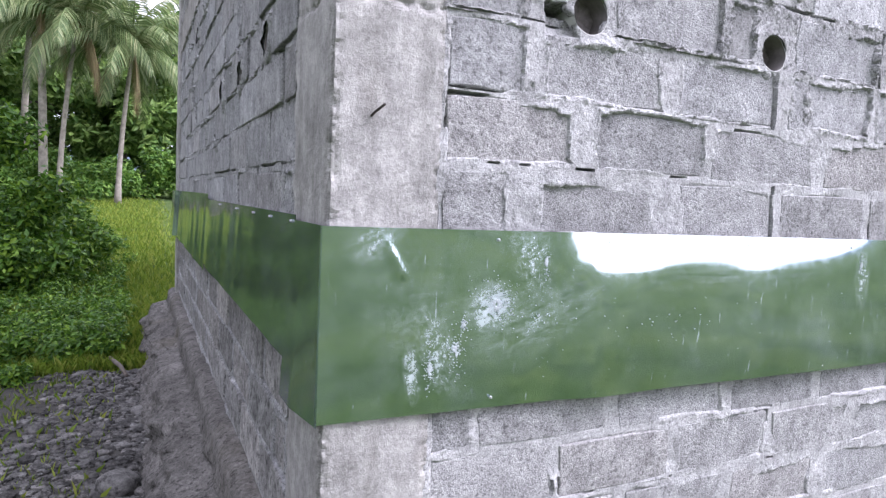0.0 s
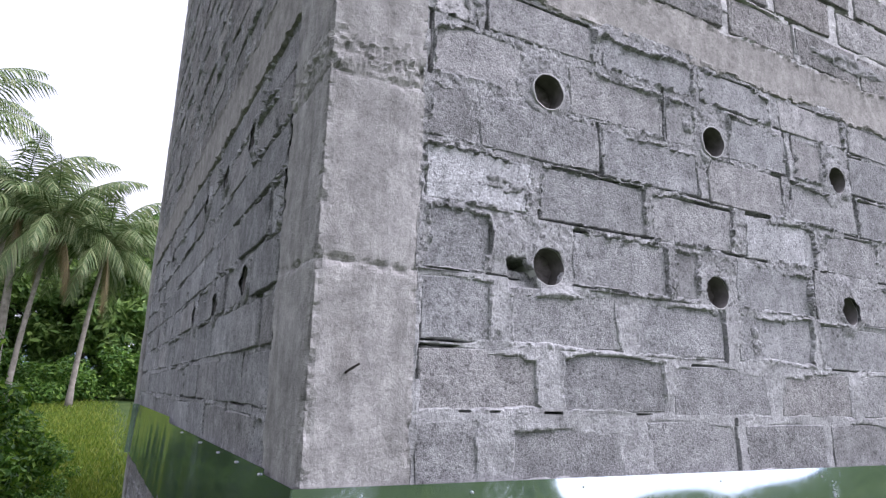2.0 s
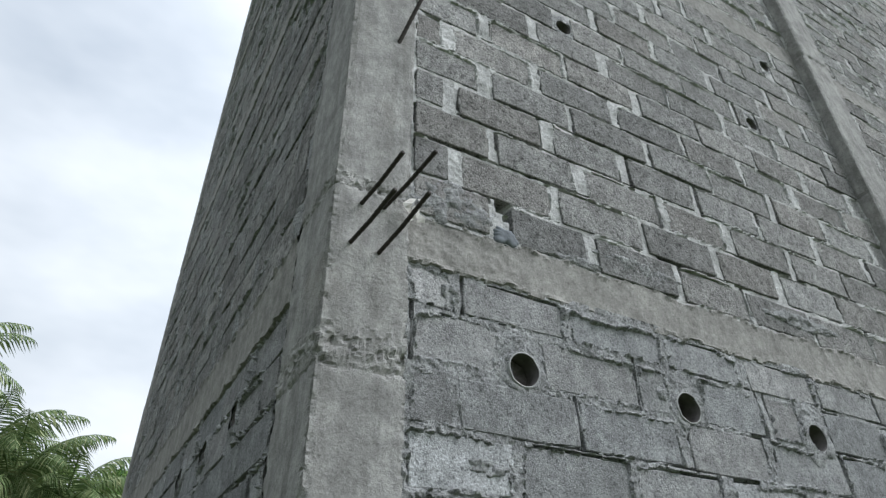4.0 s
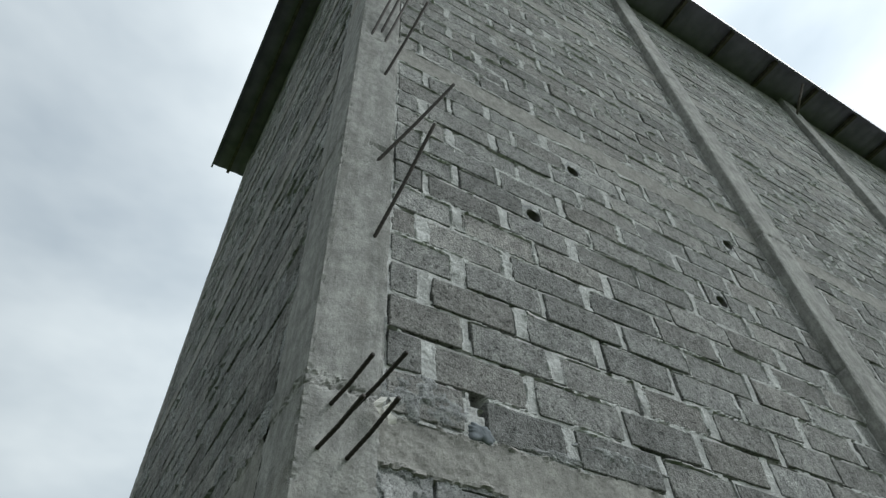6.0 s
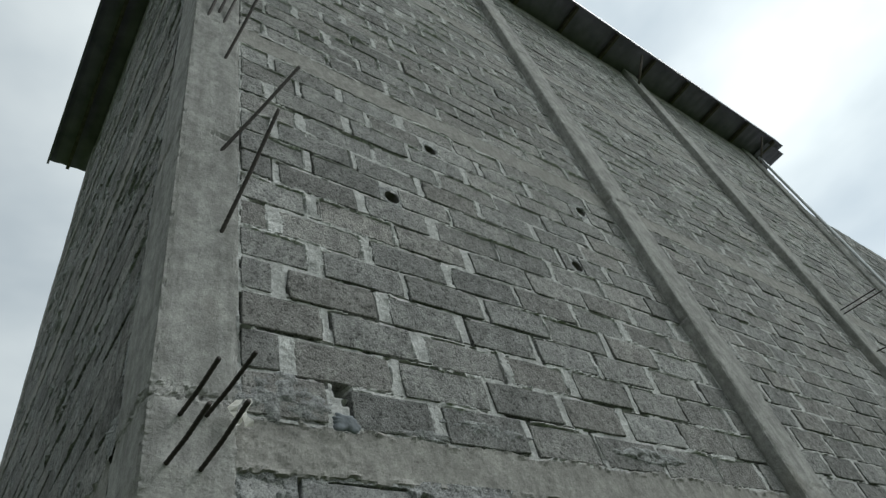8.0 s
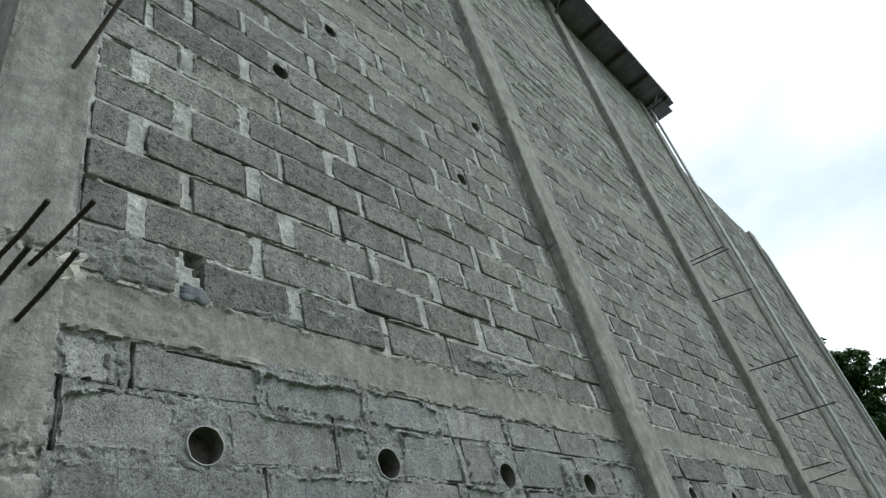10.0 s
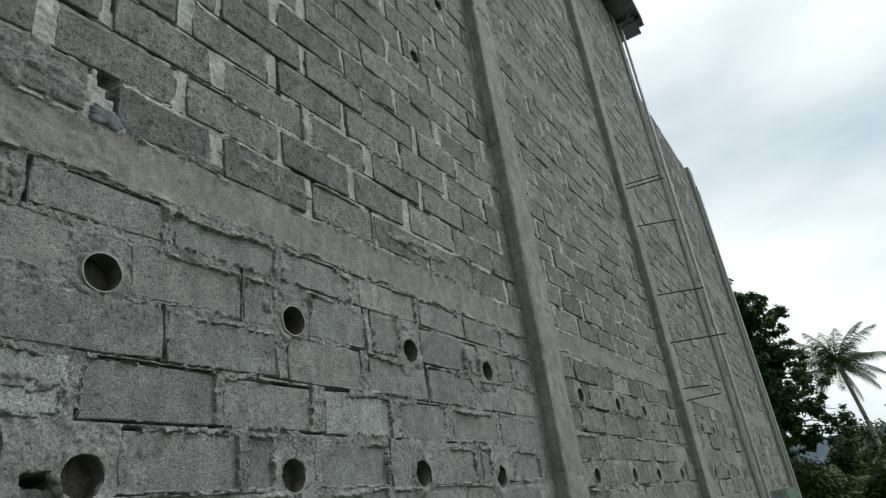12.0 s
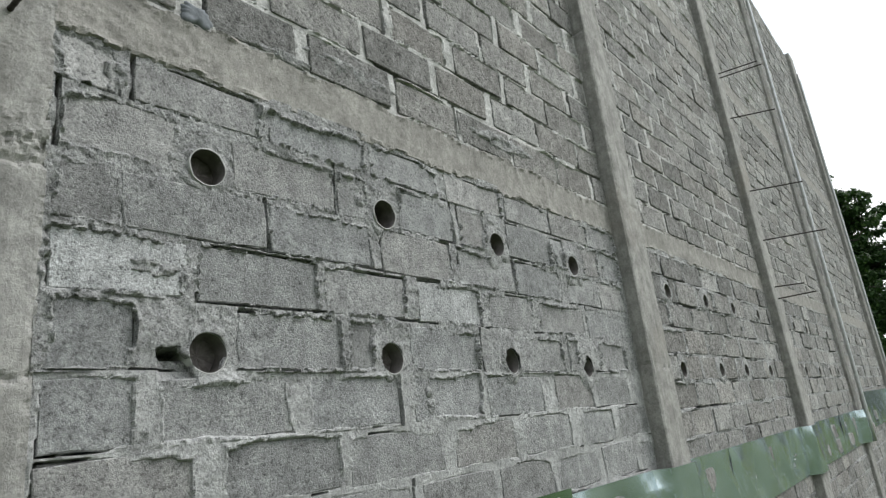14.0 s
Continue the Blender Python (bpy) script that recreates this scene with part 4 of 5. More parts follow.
# ---------- vent pipes ----------
def pipe_mesh(r, length, wall=0.0035, sides=28, ragged=0.0):
    """A short open pipe along +y from its mouth at the origin."""
    pr = random.Random(int(r * 1e5))
    V, F = [], []
    for k in range(sides):
        t = 2 * math.pi * k / sides
        c, s = math.cos(t), math.sin(t)
        y = pr.uniform(0, ragged)
        V += [(r * c, y + length, r * s), (r * c, y, r * s), ((r - wall) * c, y, (r - wall) * s), ((r - wall) * c, length, (r - wall) * s)]
    for k in range(sides):
        a, b = 4 * k, 4 * ((k + 1) % sides)
        F += [(a, a + 1, b + 1, b), (a + 1, a + 2, b + 2, b + 1), (a + 2, a + 3, b + 3, b + 2)]
    return V, F


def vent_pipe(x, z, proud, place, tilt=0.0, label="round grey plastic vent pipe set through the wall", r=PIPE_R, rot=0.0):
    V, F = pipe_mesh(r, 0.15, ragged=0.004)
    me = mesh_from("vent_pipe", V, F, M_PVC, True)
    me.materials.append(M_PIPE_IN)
    # inner faces take the painted shade colour, the rest stays grey plastic
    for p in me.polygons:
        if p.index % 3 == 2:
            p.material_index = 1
    p = Vector(place(np.array([x]), np.array([proud]), np.array([z]))[0])
    return put("vent_pipe", me, None, label, "vent pipe", "vent pipes in the block walls", m=pose(*p, tilt, 0, rot))


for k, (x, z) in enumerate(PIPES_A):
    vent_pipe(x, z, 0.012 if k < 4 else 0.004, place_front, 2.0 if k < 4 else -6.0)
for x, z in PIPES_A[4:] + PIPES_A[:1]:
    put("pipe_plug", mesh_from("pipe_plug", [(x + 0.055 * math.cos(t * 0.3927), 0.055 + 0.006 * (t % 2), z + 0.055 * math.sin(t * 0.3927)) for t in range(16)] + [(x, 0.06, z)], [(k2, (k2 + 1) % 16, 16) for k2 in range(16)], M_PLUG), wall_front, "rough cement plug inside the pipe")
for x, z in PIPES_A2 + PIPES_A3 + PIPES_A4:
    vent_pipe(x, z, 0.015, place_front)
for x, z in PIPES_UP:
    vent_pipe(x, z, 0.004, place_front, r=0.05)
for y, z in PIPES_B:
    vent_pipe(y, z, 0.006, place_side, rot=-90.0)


def lump_ring(x, z, r_in, r_out, place, seed, flip=False, height=0.004, upper=False):
    """Hand-packed mortar round a pipe."""
    n, m = 40, 8
    t = np.linspace(0, 2 * math.pi, n, endpoint=False)
    T, S = np.meshgrid(t, np.linspace(0, 1, m), indexing="ij")
    ro = r_out * (1 + 0.8 * (vnoise(np.cos(T) * 1.8 + seed, np.sin(T) * 1.8 + seed) - 0.4) + (0.25 * np.clip(np.sin(T), 0, 1) if upper else 0))
    R = r_in + (ro - r_in) * S
    U, Z = x + R * np.cos(T), z + R * np.sin(T)
    h = height * (1 - S ** 2) + 0.022 * (fbm(U * 40, Z * 40, seed, 3) - 0.5) * (1 - S ** 4) - 0.012 * S ** 6
    V = place(U.ravel(), h.ravel(), Z.ravel())
    F = []
    for i in range(n):
        for j in range(m - 1):
            a, b = i * m + j, ((i + 1) % n) * m + j
            q = (a, a + 1, b + 1, b)
            F.append(q if flip else q[::-1])
    return mesh_from("mortar_collar", V, F, M_MORTAR, True)


for k, (x, z) in enumerate(PIPES_A + PIPES_UP):
    put("mortar_collar", lump_ring(x, z, PIPE_R - 0.002 if k < 8 else 0.05, 0.12 if k in (2, 3, 6, 7) else 0.068 if k == 4 else 0.092, place_front, k * 1.7, upper=k >= 8, height=0.012 if k in (2, 3, 6, 7) else 0.004), wall_front)
for k, (x, z) in enumerate(PIPES_A2):
    put("mortar_collar", lump_ring(x, z, PIPE_R - 0.002, 0.11, place_front, 50 + k * 1.7, height=0.012), wall_front)
for k, (y, z) in enumerate(PIPES_B):
    put("mortar_collar", lump_ring(y, z, PIPE_R - 0.002, 0.095, place_side, 30 + k * 1.7, True, 0.014), wall_side)


# ---------- rebars ----------
def rebar(points, r=0.0068, label="rusty ribbed rebar stub sticking out of the concrete", group="rebar stubs of the corner column"):
    pts = [Vector(p) for p in points]
    fine, rad = [], []
    for a, b in zip(pts, pts[1:]):
        n = max(2, int((b - a).length / 0.012))
        for k in range(n):
            fine.append(a + (b - a) * k / n)
            rad.append(r * (1.12 if len(rad) % 2 else 0.94))
    fine.append(pts[-1])
    rad.append(r)
    base = pts[0].copy()
    return put("rebar", tube_mesh("rebar", [p - base for p in fine], rad, M_STEEL, 7), None, label, "rebar", group, m=Matrix.Translation(base))


for a, b in (((0.083, 0.02, 2.926), (0.096, -0.28, 2.93)), ((0.157, 0.02, 2.932), (0.187, -0.31, 2.95)), ((0.057, 0.02, 2.769), (0.070, -0.295, 2.772)), ((0.151, 0.02, 2.759), (0.158, -0.325, 2.775)),
             ((0.176, 0.02, 3.722), (0.312, -0.31, 4.32)), ((0.146, 0.02, 4.263), (0.47, -0.27, 4.92)), ((0.055, 0.02, 5.567), (0.259, -0.35, 6.97)), ((0.14, 0.02, 5.531), (0.44, -0.34, 7.3)), ((0.165, 0.02, 5.153), (0.302, -0.30, 5.80)),
             ((0.115, 0.02, 5.66), (0.30, -0.32, 6.9))):
    mid = [(a[i] + b[i]) / 2 + (0.004 if i == 0 else 0) for i in range(3)]
    rebar([a, mid, b], 0.0068 if a[2] < 3 else 0.0085)
for z0, z1, L in ((5.52, 5.40, 0.46), (5.46, 5.34, 0.50), (4.92, 4.76, 0.50), (3.98, 3.86, 0.56), (3.38, 3.29, 0.64), (2.84, 2.79, 0.31), (2.70, 2.68, 0.40)):
    rebar([(7.45, 0.0, z0), (7.3, -0.085 - L, z1)], 0.007, "thin dark rebar sticking out of the column", "rebar stubs of the middle column")
rebar([(0.083, 0.0, 1.632), (0.082, -0.035, 1.640), (0.088, -0.078, 1.652)], 0.003, "bent rusty nail driven into the corner column", "nails")

# torn cement paper and patch by the lowest rebars
pm = bmesh.new()
r2 = random.Random(50)
for k in range(2):
    cols = []
    for i in range(7):
        z = 2.885 + 0.016 * i
        cx = 0.235 + 0.028 * k + 0.012 * math.sin(i * 1.3 + k)
        w3 = 0.013 * (1.0 - 0.09 * abs(i - 3)) + r2.uniform(-0.002, 0.004)
        cols.append([pm.verts.new((cx - w3, -0.045 - 0.010 * k + r2.uniform(-0.006, 0.006), z)), pm.verts.new((cx + w3, -0.052 - 0.008 * k + r2.uniform(-0.008, 0.008), z + 0.006))])
    for p, q in zip(cols, cols[1:]):
        pm.faces.new((p[0], p[1], q[1], q[0]))
bmesh.ops.solidify(pm, geom=pm.faces[:], thickness=0.002)
part("paper_scrap", pm, M_PAPER, None, "crumpled torn white paper scrap stuck by the rebars", category="paper scrap")


def patch_mesh(name, cx, cz, w, h, out, mat, seed, lump=0.004):
    n, m = 48, 12
    V, F = [], []
    for i in range(n):
        t = 2 * math.pi * i / n
        rr = 0.55 + 0.45 * float(vnoise(math.cos(t) * 1.6 + seed, math.sin(t) * 1.6)) + 0.4 * float(vnoise(math.cos(t) * 5 + seed, math.sin(t) * 5))
        for j in range(m):
            s = j / (m - 1)
            u, z = cx + w / 2 * rr * s * math.cos(t), cz + h / 2 * rr * s * math.sin(t)
            pit = sum(dp * math.exp(-((u - pu) / su) ** 8 - ((z - pz) / sz) ** 8) for pu, pz, su, sz, dp in PITS)
            V.append((u, pit - (out * (1 - s ** 6) - 0.01 * s ** 6 + lump * (float(fbm(u * 42, z * 42, seed, 3)) - 0.5)), z))
    for i in range(n):
        for j in range(m - 1):
            a, b = i * m + j, ((i + 1) % n) * m + j
            F.append((a, b, b + 1, a + 1))
    return mesh_from(name, V, F, mat, True)


put("cement_patch", patch_mesh("cement_patch", 0.640, 2.985, 0.13, 0.095, 0.016, M_PATCH, 2.0, 0.010), wall_front, "smooth bluish-grey cement patch")
put("mortar_patch", patch_mesh("mortar_patch", 0.40, 3.045, 0.42, 0.22, 0.014, M_MORTAR, 5.0, 0.034), wall_front)
for k, (x, z, w2, h2) in enumerate(((0.95, 2.615, 0.42, 0.06), (1.29, 2.00, 0.06, 0.14), (2.02, 1.93, 0.10, 0.20), (2.78, 1.98, 0.10, 0.12), (1.27, 2.55, 0.10, 0.12), (1.30, 3.05, 0.5, 0.09), (2.3, 3.06, 0.6, 0.10),
                                        (0.95, 2.98, 0.3, 0.06), (1.95, 3.9, 0.22, 0.10), (0.62, 4.75, 0.2, 0.10), (0.41, 2.69, 0.07, 0.12), (1.55, 1.80, 0.06, 0.16), (0.50, 1.78, 0.07, 0.15), (0.52, 2.17, 0.16, 0.05), (2.55, 2.07, 0.5, 0.04))):
    put("mortar_patch", patch_mesh("mortar_patch", x, z, w2, h2, 0.012 if 2.9 < z < 3.3 else 0.006, M_MORTAR if z < 3.3 else M_MORTAR_UP, 14.3 + 3.3 * k, 0.030), wall_front)
# dried cement on the sheet
for k, (x, z, w2, h2) in enumerate(((0.42, 1.205, 0.105, 0.10), (0.245, 1.055, 0.035, 0.13), (0.31, 1.10, 0.085, 0.15), (0.56, 1.31, 0.03, 0.10), (0.33, 1.16, 0.02, 0.05), (1.86, 1.30, 0.04, 0.08), (1.0, 1.15, 1.9, 0.42), (0.55, 1.18, 0.5, 0.3))):
    r2 = random.Random(70 + k)
    V, F = [], []
    for q in range(520 if k == 0 else 60 if k > 5 else 190 if k in (1, 2) else 90):
        a, d = r2.uniform(0, 6.28), (0.1 + 0.55 * abs(r2.gauss(0, 1)) if k == 0 else abs(r2.gauss(0, 0.55)))
        cx, cz = x + w2 / 2 * d * math.cos(a), z + h2 / 2 * d * math.sin(a)
        out = float(prof_near(np.array([cx]), np.array([cz]))[0]) + 0.0012
        s = r2.uniform(0.0005, 0.0021) * (0.7 if k > 5 else 1.0) * (1.5 if d < 0.25 else 0.8)
        b0 = len(V)
        for j in range(6):
            t = j * math.pi / 3
            V.append((cx + s * r2.uniform(0.6, 1.3) * math.cos(t), -out, cz + s * r2.uniform(0.6, 1.4) * math.sin(t)))
        V.append((cx, -out - 0.0015, cz))
        F += [(b0 + j, b0 + (j + 1) % 6, b0 + 6) for j in range(6)]
    loc = near_sheet.location
    put("cement_splash", mesh_from("cement_splash", [(a - loc.x, b - loc.y, c - loc.z) for a, b, c in V], F, M_SPLASH), near_sheet, "dried pale cement splash", kind="stuff")

# ---------- conduits by the far columns ----------
for x, y, z1 in ((11.26, -0.13, 10.9), (11.36, -0.12, 9.6), (16.1, -0.12, 9.0)):
    pts = [(x, y, 0.9 + (z1 - 0.9) * k / 30) for k in range(31)]
    put("conduit_pipe", tube_mesh("conduit_pipe", pts, [0.028] * 31, M_CONDUIT, 10), None, "pale grey conduit pipe running up the column", "conduit pipe", "conduit pipes")
# struts under the eaves
for x in (7.35, 11.25):
    put("eave_strut", tube_mesh("eave_strut", [(x, -0.08, 10.75), (x + 0.05, -0.44, 11.26)], [0.022, 0.022], M_WOODDARK, 6), None, "short slanting timber strut under the eave", "strut", "eave struts")

# ---------- ground ----------
def ground_height(x, y):
    x, y = np.asarray(x, float), np.asarray(y, float)
    z = -0.03 + 0.055 * np.clip(y - 9.0, 0, 60) + 0.06 * (fbm(x * 0.25, y * 0.25, 3.0, 3) - 0.5)
    z = z + 0.10 * np.clip(-7.0 - y, 0, 50) ** 1.1 * 0.9
    z = z + 0.07 * np.clip(np.abs(x) - 14.0, 0, 40) * (x < 0)
    return z


def axis_steps(lo, hi, near, far, grow=1.18):
    a = [0.0]
    s = near
    while a[-1] < max(abs(lo), abs(hi)):
        a.append(a[-1] + s)
        s = min(far, s * grow if a[-1] > 8 else s)
    a = np.array(a)
    return np.unique(np.concatenate([-a[a <= -lo + far][::-1], a[a <= hi + far]]))


gx, gy = axis_steps(-900, 900, 0.30, 120), axis_steps(-900, 900, 0.30, 120)
GX, GY = np.meshgrid(gx, gy, indexing="ij")
GZ = ground_height(np.clip(GX, -60, 60), np.clip(GY, -40, 60))
ng = len(gy)
gi = np.arange(len(gx) - 1)[:, None] * ng + np.arange(ng - 1)[None, :]
put("ground", mesh_from("ground", np.stack([GX, GY, GZ], -1).reshape(-1, 3), np.stack([gi, gi + ng, gi + ng + 1, gi + 1], -1).reshape(-1, 4), M_GROUND, True), kind="structure", label="grassy ground rising gently to the trees")


px = np.arange(-1.9, 0.06, 0.05)
py = np.arange(-1.0, 5.4, 0.05)
PX, PY = np.meshgrid(px, py, indexing="ij")
edge = np.minimum(np.minimum(PX + 1.5 - 0.22 * np.clip(PY - 3.2, 0, 9), 5.1 - PY), PY + 0.9) + 0.3 * (fbm(PX * 2, PY * 2, 8.0) - 0.5)
PZ = ground_height(PX, PY) + np.clip(edge, -0.08, 0.03) + 0.05 * (fbm(PX * 5, PY * 5, 1.0) - 0.5)


def path_height(x, y):
    return float(ground_height(x, y) + 0.03 + 0.05 * (fbm(x * 5, y * 5, 1.0) - 0.5))


npy = len(py)
pi_ = np.arange(len(px) - 1)[:, None] * npy + np.arange(npy - 1)[None, :]
gravel_path = put("gravel_path", mesh_from("gravel_path", np.stack([PX, PY, PZ], -1).reshape(-1, 3), np.stack([pi_, pi_ + npy, pi_ + npy + 1, pi_ + 1], -1).reshape(-1, 4), M_PATH, True), kind="structure", label="stony gravel strip along the footing")


def gravel_spot(r):
    while True:
        x, y = r.uniform(-1.75, -0.26), r.uniform(0.4, 5.4)
        lim = -1.2 + 0.16 * (y - 2.5) + 0.9 * (float(fbm(y * 1.3, 2.0, x * 0.8, 3)) - 0.5) + 0.12 * r.gauss(0, 1)
        if x > lim and y < 4.7 + 0.8 * (float(fbm(x * 2.5, 9.0, 1.0, 3)) - 0.5) + 0.12 * r.gauss(0, 1):
            return x, y


def scatter_stones(name, n, region, size, seed, parent=None):
    r2 = random.Random(seed)
    base = bmesh.new()
    bmesh.ops.create_icosphere(base, subdivisions=1, radius=1.0)
    bv = np.array([v.co for v in base.verts])
    bf = np.array([[v.index for v in f.verts] for f in base.faces])
    base.free()
    V, F = [], []
    for k in range(n):
        x, y = region(r2)
        s = r2.uniform(*size) * (1.0 if r2.random() < 0.9 else 1.9)
        q = bv * np.array([r2.uniform(0.8, 1.3), r2.uniform(0.7, 1.1), r2.uniform(0.35, 0.65)]) * s
        q = q * (1 + 0.25 * (vnoise(bv[:, 0] * 1.5 + k, bv[:, 1] * 1.5, bv[:, 2] * 1.5) - 0.5)[:, None])
        a = r2.uniform(0, 6.28)
        rot = np.array([[math.cos(a), -math.sin(a), 0], [math.sin(a), math.cos(a), 0], [0, 0, 1]])
        V.append(q @ rot.T + np.array([x, y, path_height(x, y) + 0.2 * s]))
        F.append(bf + k * len(bv))
    return put(name, mesh_from(name, np.concatenate(V), np.concatenate(F), M_STONE, False), parent, "loose grey gravel and small stones", "gravel", kind="stuff")


scatter_stones("gravel", 10000, gravel_spot, (0.005, 0.024), 4)
for k, (x, y, s) in enumerate(((-0.62, 4.55, 0.085), (-0.45, 1.95, 0.10), (-0.72, 4.3, 0.06), (-0.35, 3.1, 0.06), (-0.6, 2.4, 0.045), (-0.9, 2.9, 0.05))):
    bm = bmesh.new()
    bmesh.ops.create_icosphere(bm, subdivisions=3, radius=s)
    for v in bm.verts:
        v.co = v.co * (1 + 0.5 * (float(fbm(v.co.x * 9 / s * 0.1 + k, v.co.y * 9 / s * 0.1, v.co.z * 9 / s * 0.1)) - 0.5))
        v.co.z *= 0.6
    part("stone", bm, M_STONE, None, "dusty grey field stone lying on the gravel", True, category="stone", group="stones on the gravel").location = (x, y, path_height(x, y) + 0.25 * s)
put("stick", tube_mesh("stick", [(0, 0, 0), (0.08, -0.35, 0.02), (0.13, -0.62, 0.01)], [0.018, 0.016, 0.012], M_WOODDARK, 7), None, "weathered grey stick lying on the gravel", "stick", m=Matrix.Translation((-0.56, 4.35, 0.06)))

# footing along the side wall
fy = np.arange(-0.15, 5.6, 0.025)
prof = np.array([(0.02, 0.46), (-0.05, 0.45), (-0.085, 0.42), (-0.09, 0.33), (-0.10, 0.30), (-0.19, 0.28), (-0.26, 0.23), (-0.29, 0.12), (-0.32, 0.02), (-0.36, -0.12)])
kf = np.linspace(0, len(prof) - 1, 34)
prof = np.stack([np.interp(kf, np.arange(len(prof)), prof[:, c]) for c in (0, 1)], -1)
FY, FI = np.meshgrid(fy, np.arange(34), indexing="ij")
FK = kf[FI]
FX, FZ = prof[FI, 0], prof[FI, 1]
wgt = np.clip((FK - 2) / 3, 0.08, 1)
FX = FX - wgt * (0.15 * (np.abs(fbm(FY * 3.8, FK * 0.7, 2.0, 5) - 0.5) * 2 - 0.22) + 0.08 * (fbm(FY * 16, FK * 2.6, 6.0, 3) - 0.5))
FZ = FZ + wgt * (0.14 * (fbm(FY * 1.8, FK * 0.3, 9.0, 4) - 0.5)) - 0.02 * np.clip(1 - FY, 0, 1)
nk = len(prof)
fi = np.arange(len(fy) - 1)[:, None] * nk + np.arange(nk - 1)[None, :]
put("footing", mesh_from("footing", np.stack([FX, FY, FZ], -1).reshape(-1, 3), np.stack([fi, fi + 1, fi + nk + 1, fi + nk], -1).reshape(-1, 4), M_FOOT, True), kind="structure", label="rough rubble and cement footing under the side wall")
part("ground_step", box_bm(0.0, END, -0.03, 0.10, -0.35, 0.13, 0.01), M_FOOT, kind="structure", label="rough concrete plinth under the long wall")


# ---------- plants ----------
def leaf_cloud(centres, radii, n, size, rng_, squash=0.8, flat=0.5, shell=0.55):
    """n small leaves in lumpy clusters: verts and quads."""
    C, R = np.array(centres), np.array(radii)
    k = rng_.choice(len(C), n, p=R ** 2 / (R ** 2).sum())
    d = rng_.normal(size=(n, 3))
    d /= np.linalg.norm(d, axis=1)[:, None]
    rad = R[k] * (shell + (1 - shell) * rng_.rand(n)) * (0.75 + 0.5 * rng_.rand(n) ** 2)
    P = C[k] + d * rad[:, None] * np.array([1, 1, squash])
    nrm = d * (1 - flat) + rng_.normal(size=(n, 3)) * 0.5 + np.array([0, 0, flat])
    nrm /= np.linalg.norm(nrm, axis=1)[:, None]
    t = np.cross(nrm, rng_.normal(size=(n, 3)))
    t /= np.linalg.norm(t, axis=1)[:, None]
    b = np.cross(nrm, t)
    s = size * (0.6 + 0.8 * rng_.rand(n))[:, None]
    V = np.stack([P - t * s, P - b * s * 0.42 + nrm * s * 0.1, P + t * s, P + b * s * 0.42 + nrm * s * 0.1], 1).reshape(-1, 3)
    F = np.arange(4 * n).reshape(-1, 4)
    return V, F


def clump(cx, cy, cz, rx, ry, rz, n, rng_, r=(0.25, 0.5)):
    out, rr = [], []
    for _ in range(n):
        d = rng_.normal(size=3)
        d /= np.linalg.norm(d)
        q = rng_.rand() ** 0.4
        out.append((cx + d[0] * rx * q, cy + d[1] * ry * q, cz + abs(d[2]) * rz * q))
        rr.append(rng_.uniform(*r))
    return out, rr


def shrub(name, cx, cy, rx, ry, h, n_leaf, leaf, mat, seed, label, n_clump=26, stems=7, category="shrub", cr=(0.25, 0.5), group=""):
    q = np.random.RandomState(seed)
    z0 = float(ground_height(cx, cy))
    thing = new(name)
    thing.location = (cx, cy, z0)
    tagged(thing, label, category, group)
    cs, rs = clump(0, 0, h * 0.12, rx, ry, h * 0.8, n_clump, q, cr)
    V, F = leaf_cloud(cs, rs, n_leaf, leaf, q)
    V[:, 2] = np.maximum(V[:, 2], 0.01)
    put("crown", mesh_from("crown", V, F, mat), thing)
    for k in range(stems):
        tip = cs[k % len(cs)]
        me = [(0.1 * q.normal(), 0.1 * q.normal(), 0.0), (tip[0] * 0.5, tip[1] * 0.5, tip[2] * 0.55), tip]
        put("stem", tube_mesh("stem", me, [0.03, 0.02, 0.008], M_BARK, 6), thing)
    return thing


shrub("bush", -2.75, 9.0, 1.95, 1.6, 2.75, 44000, 0.049, M_VINE, 1, "dense vine-covered green bush beside the grass", 46, cr=(0.25, 0.5))
shrub("bush", -1.45, 9.6, 0.55, 0.6, 0.75, 6000, 0.045, M_VINE, 2, "low leafy green bush beside the grass", 14, cr=(0.15, 0.3))
shrub("bush", -5.4, 11.5, 2.2, 2.0, 2.9, 16000, 0.07, M_LEAF, 3, "tall leafy green bush under the palms", 40, cr=(0.3, 0.6))


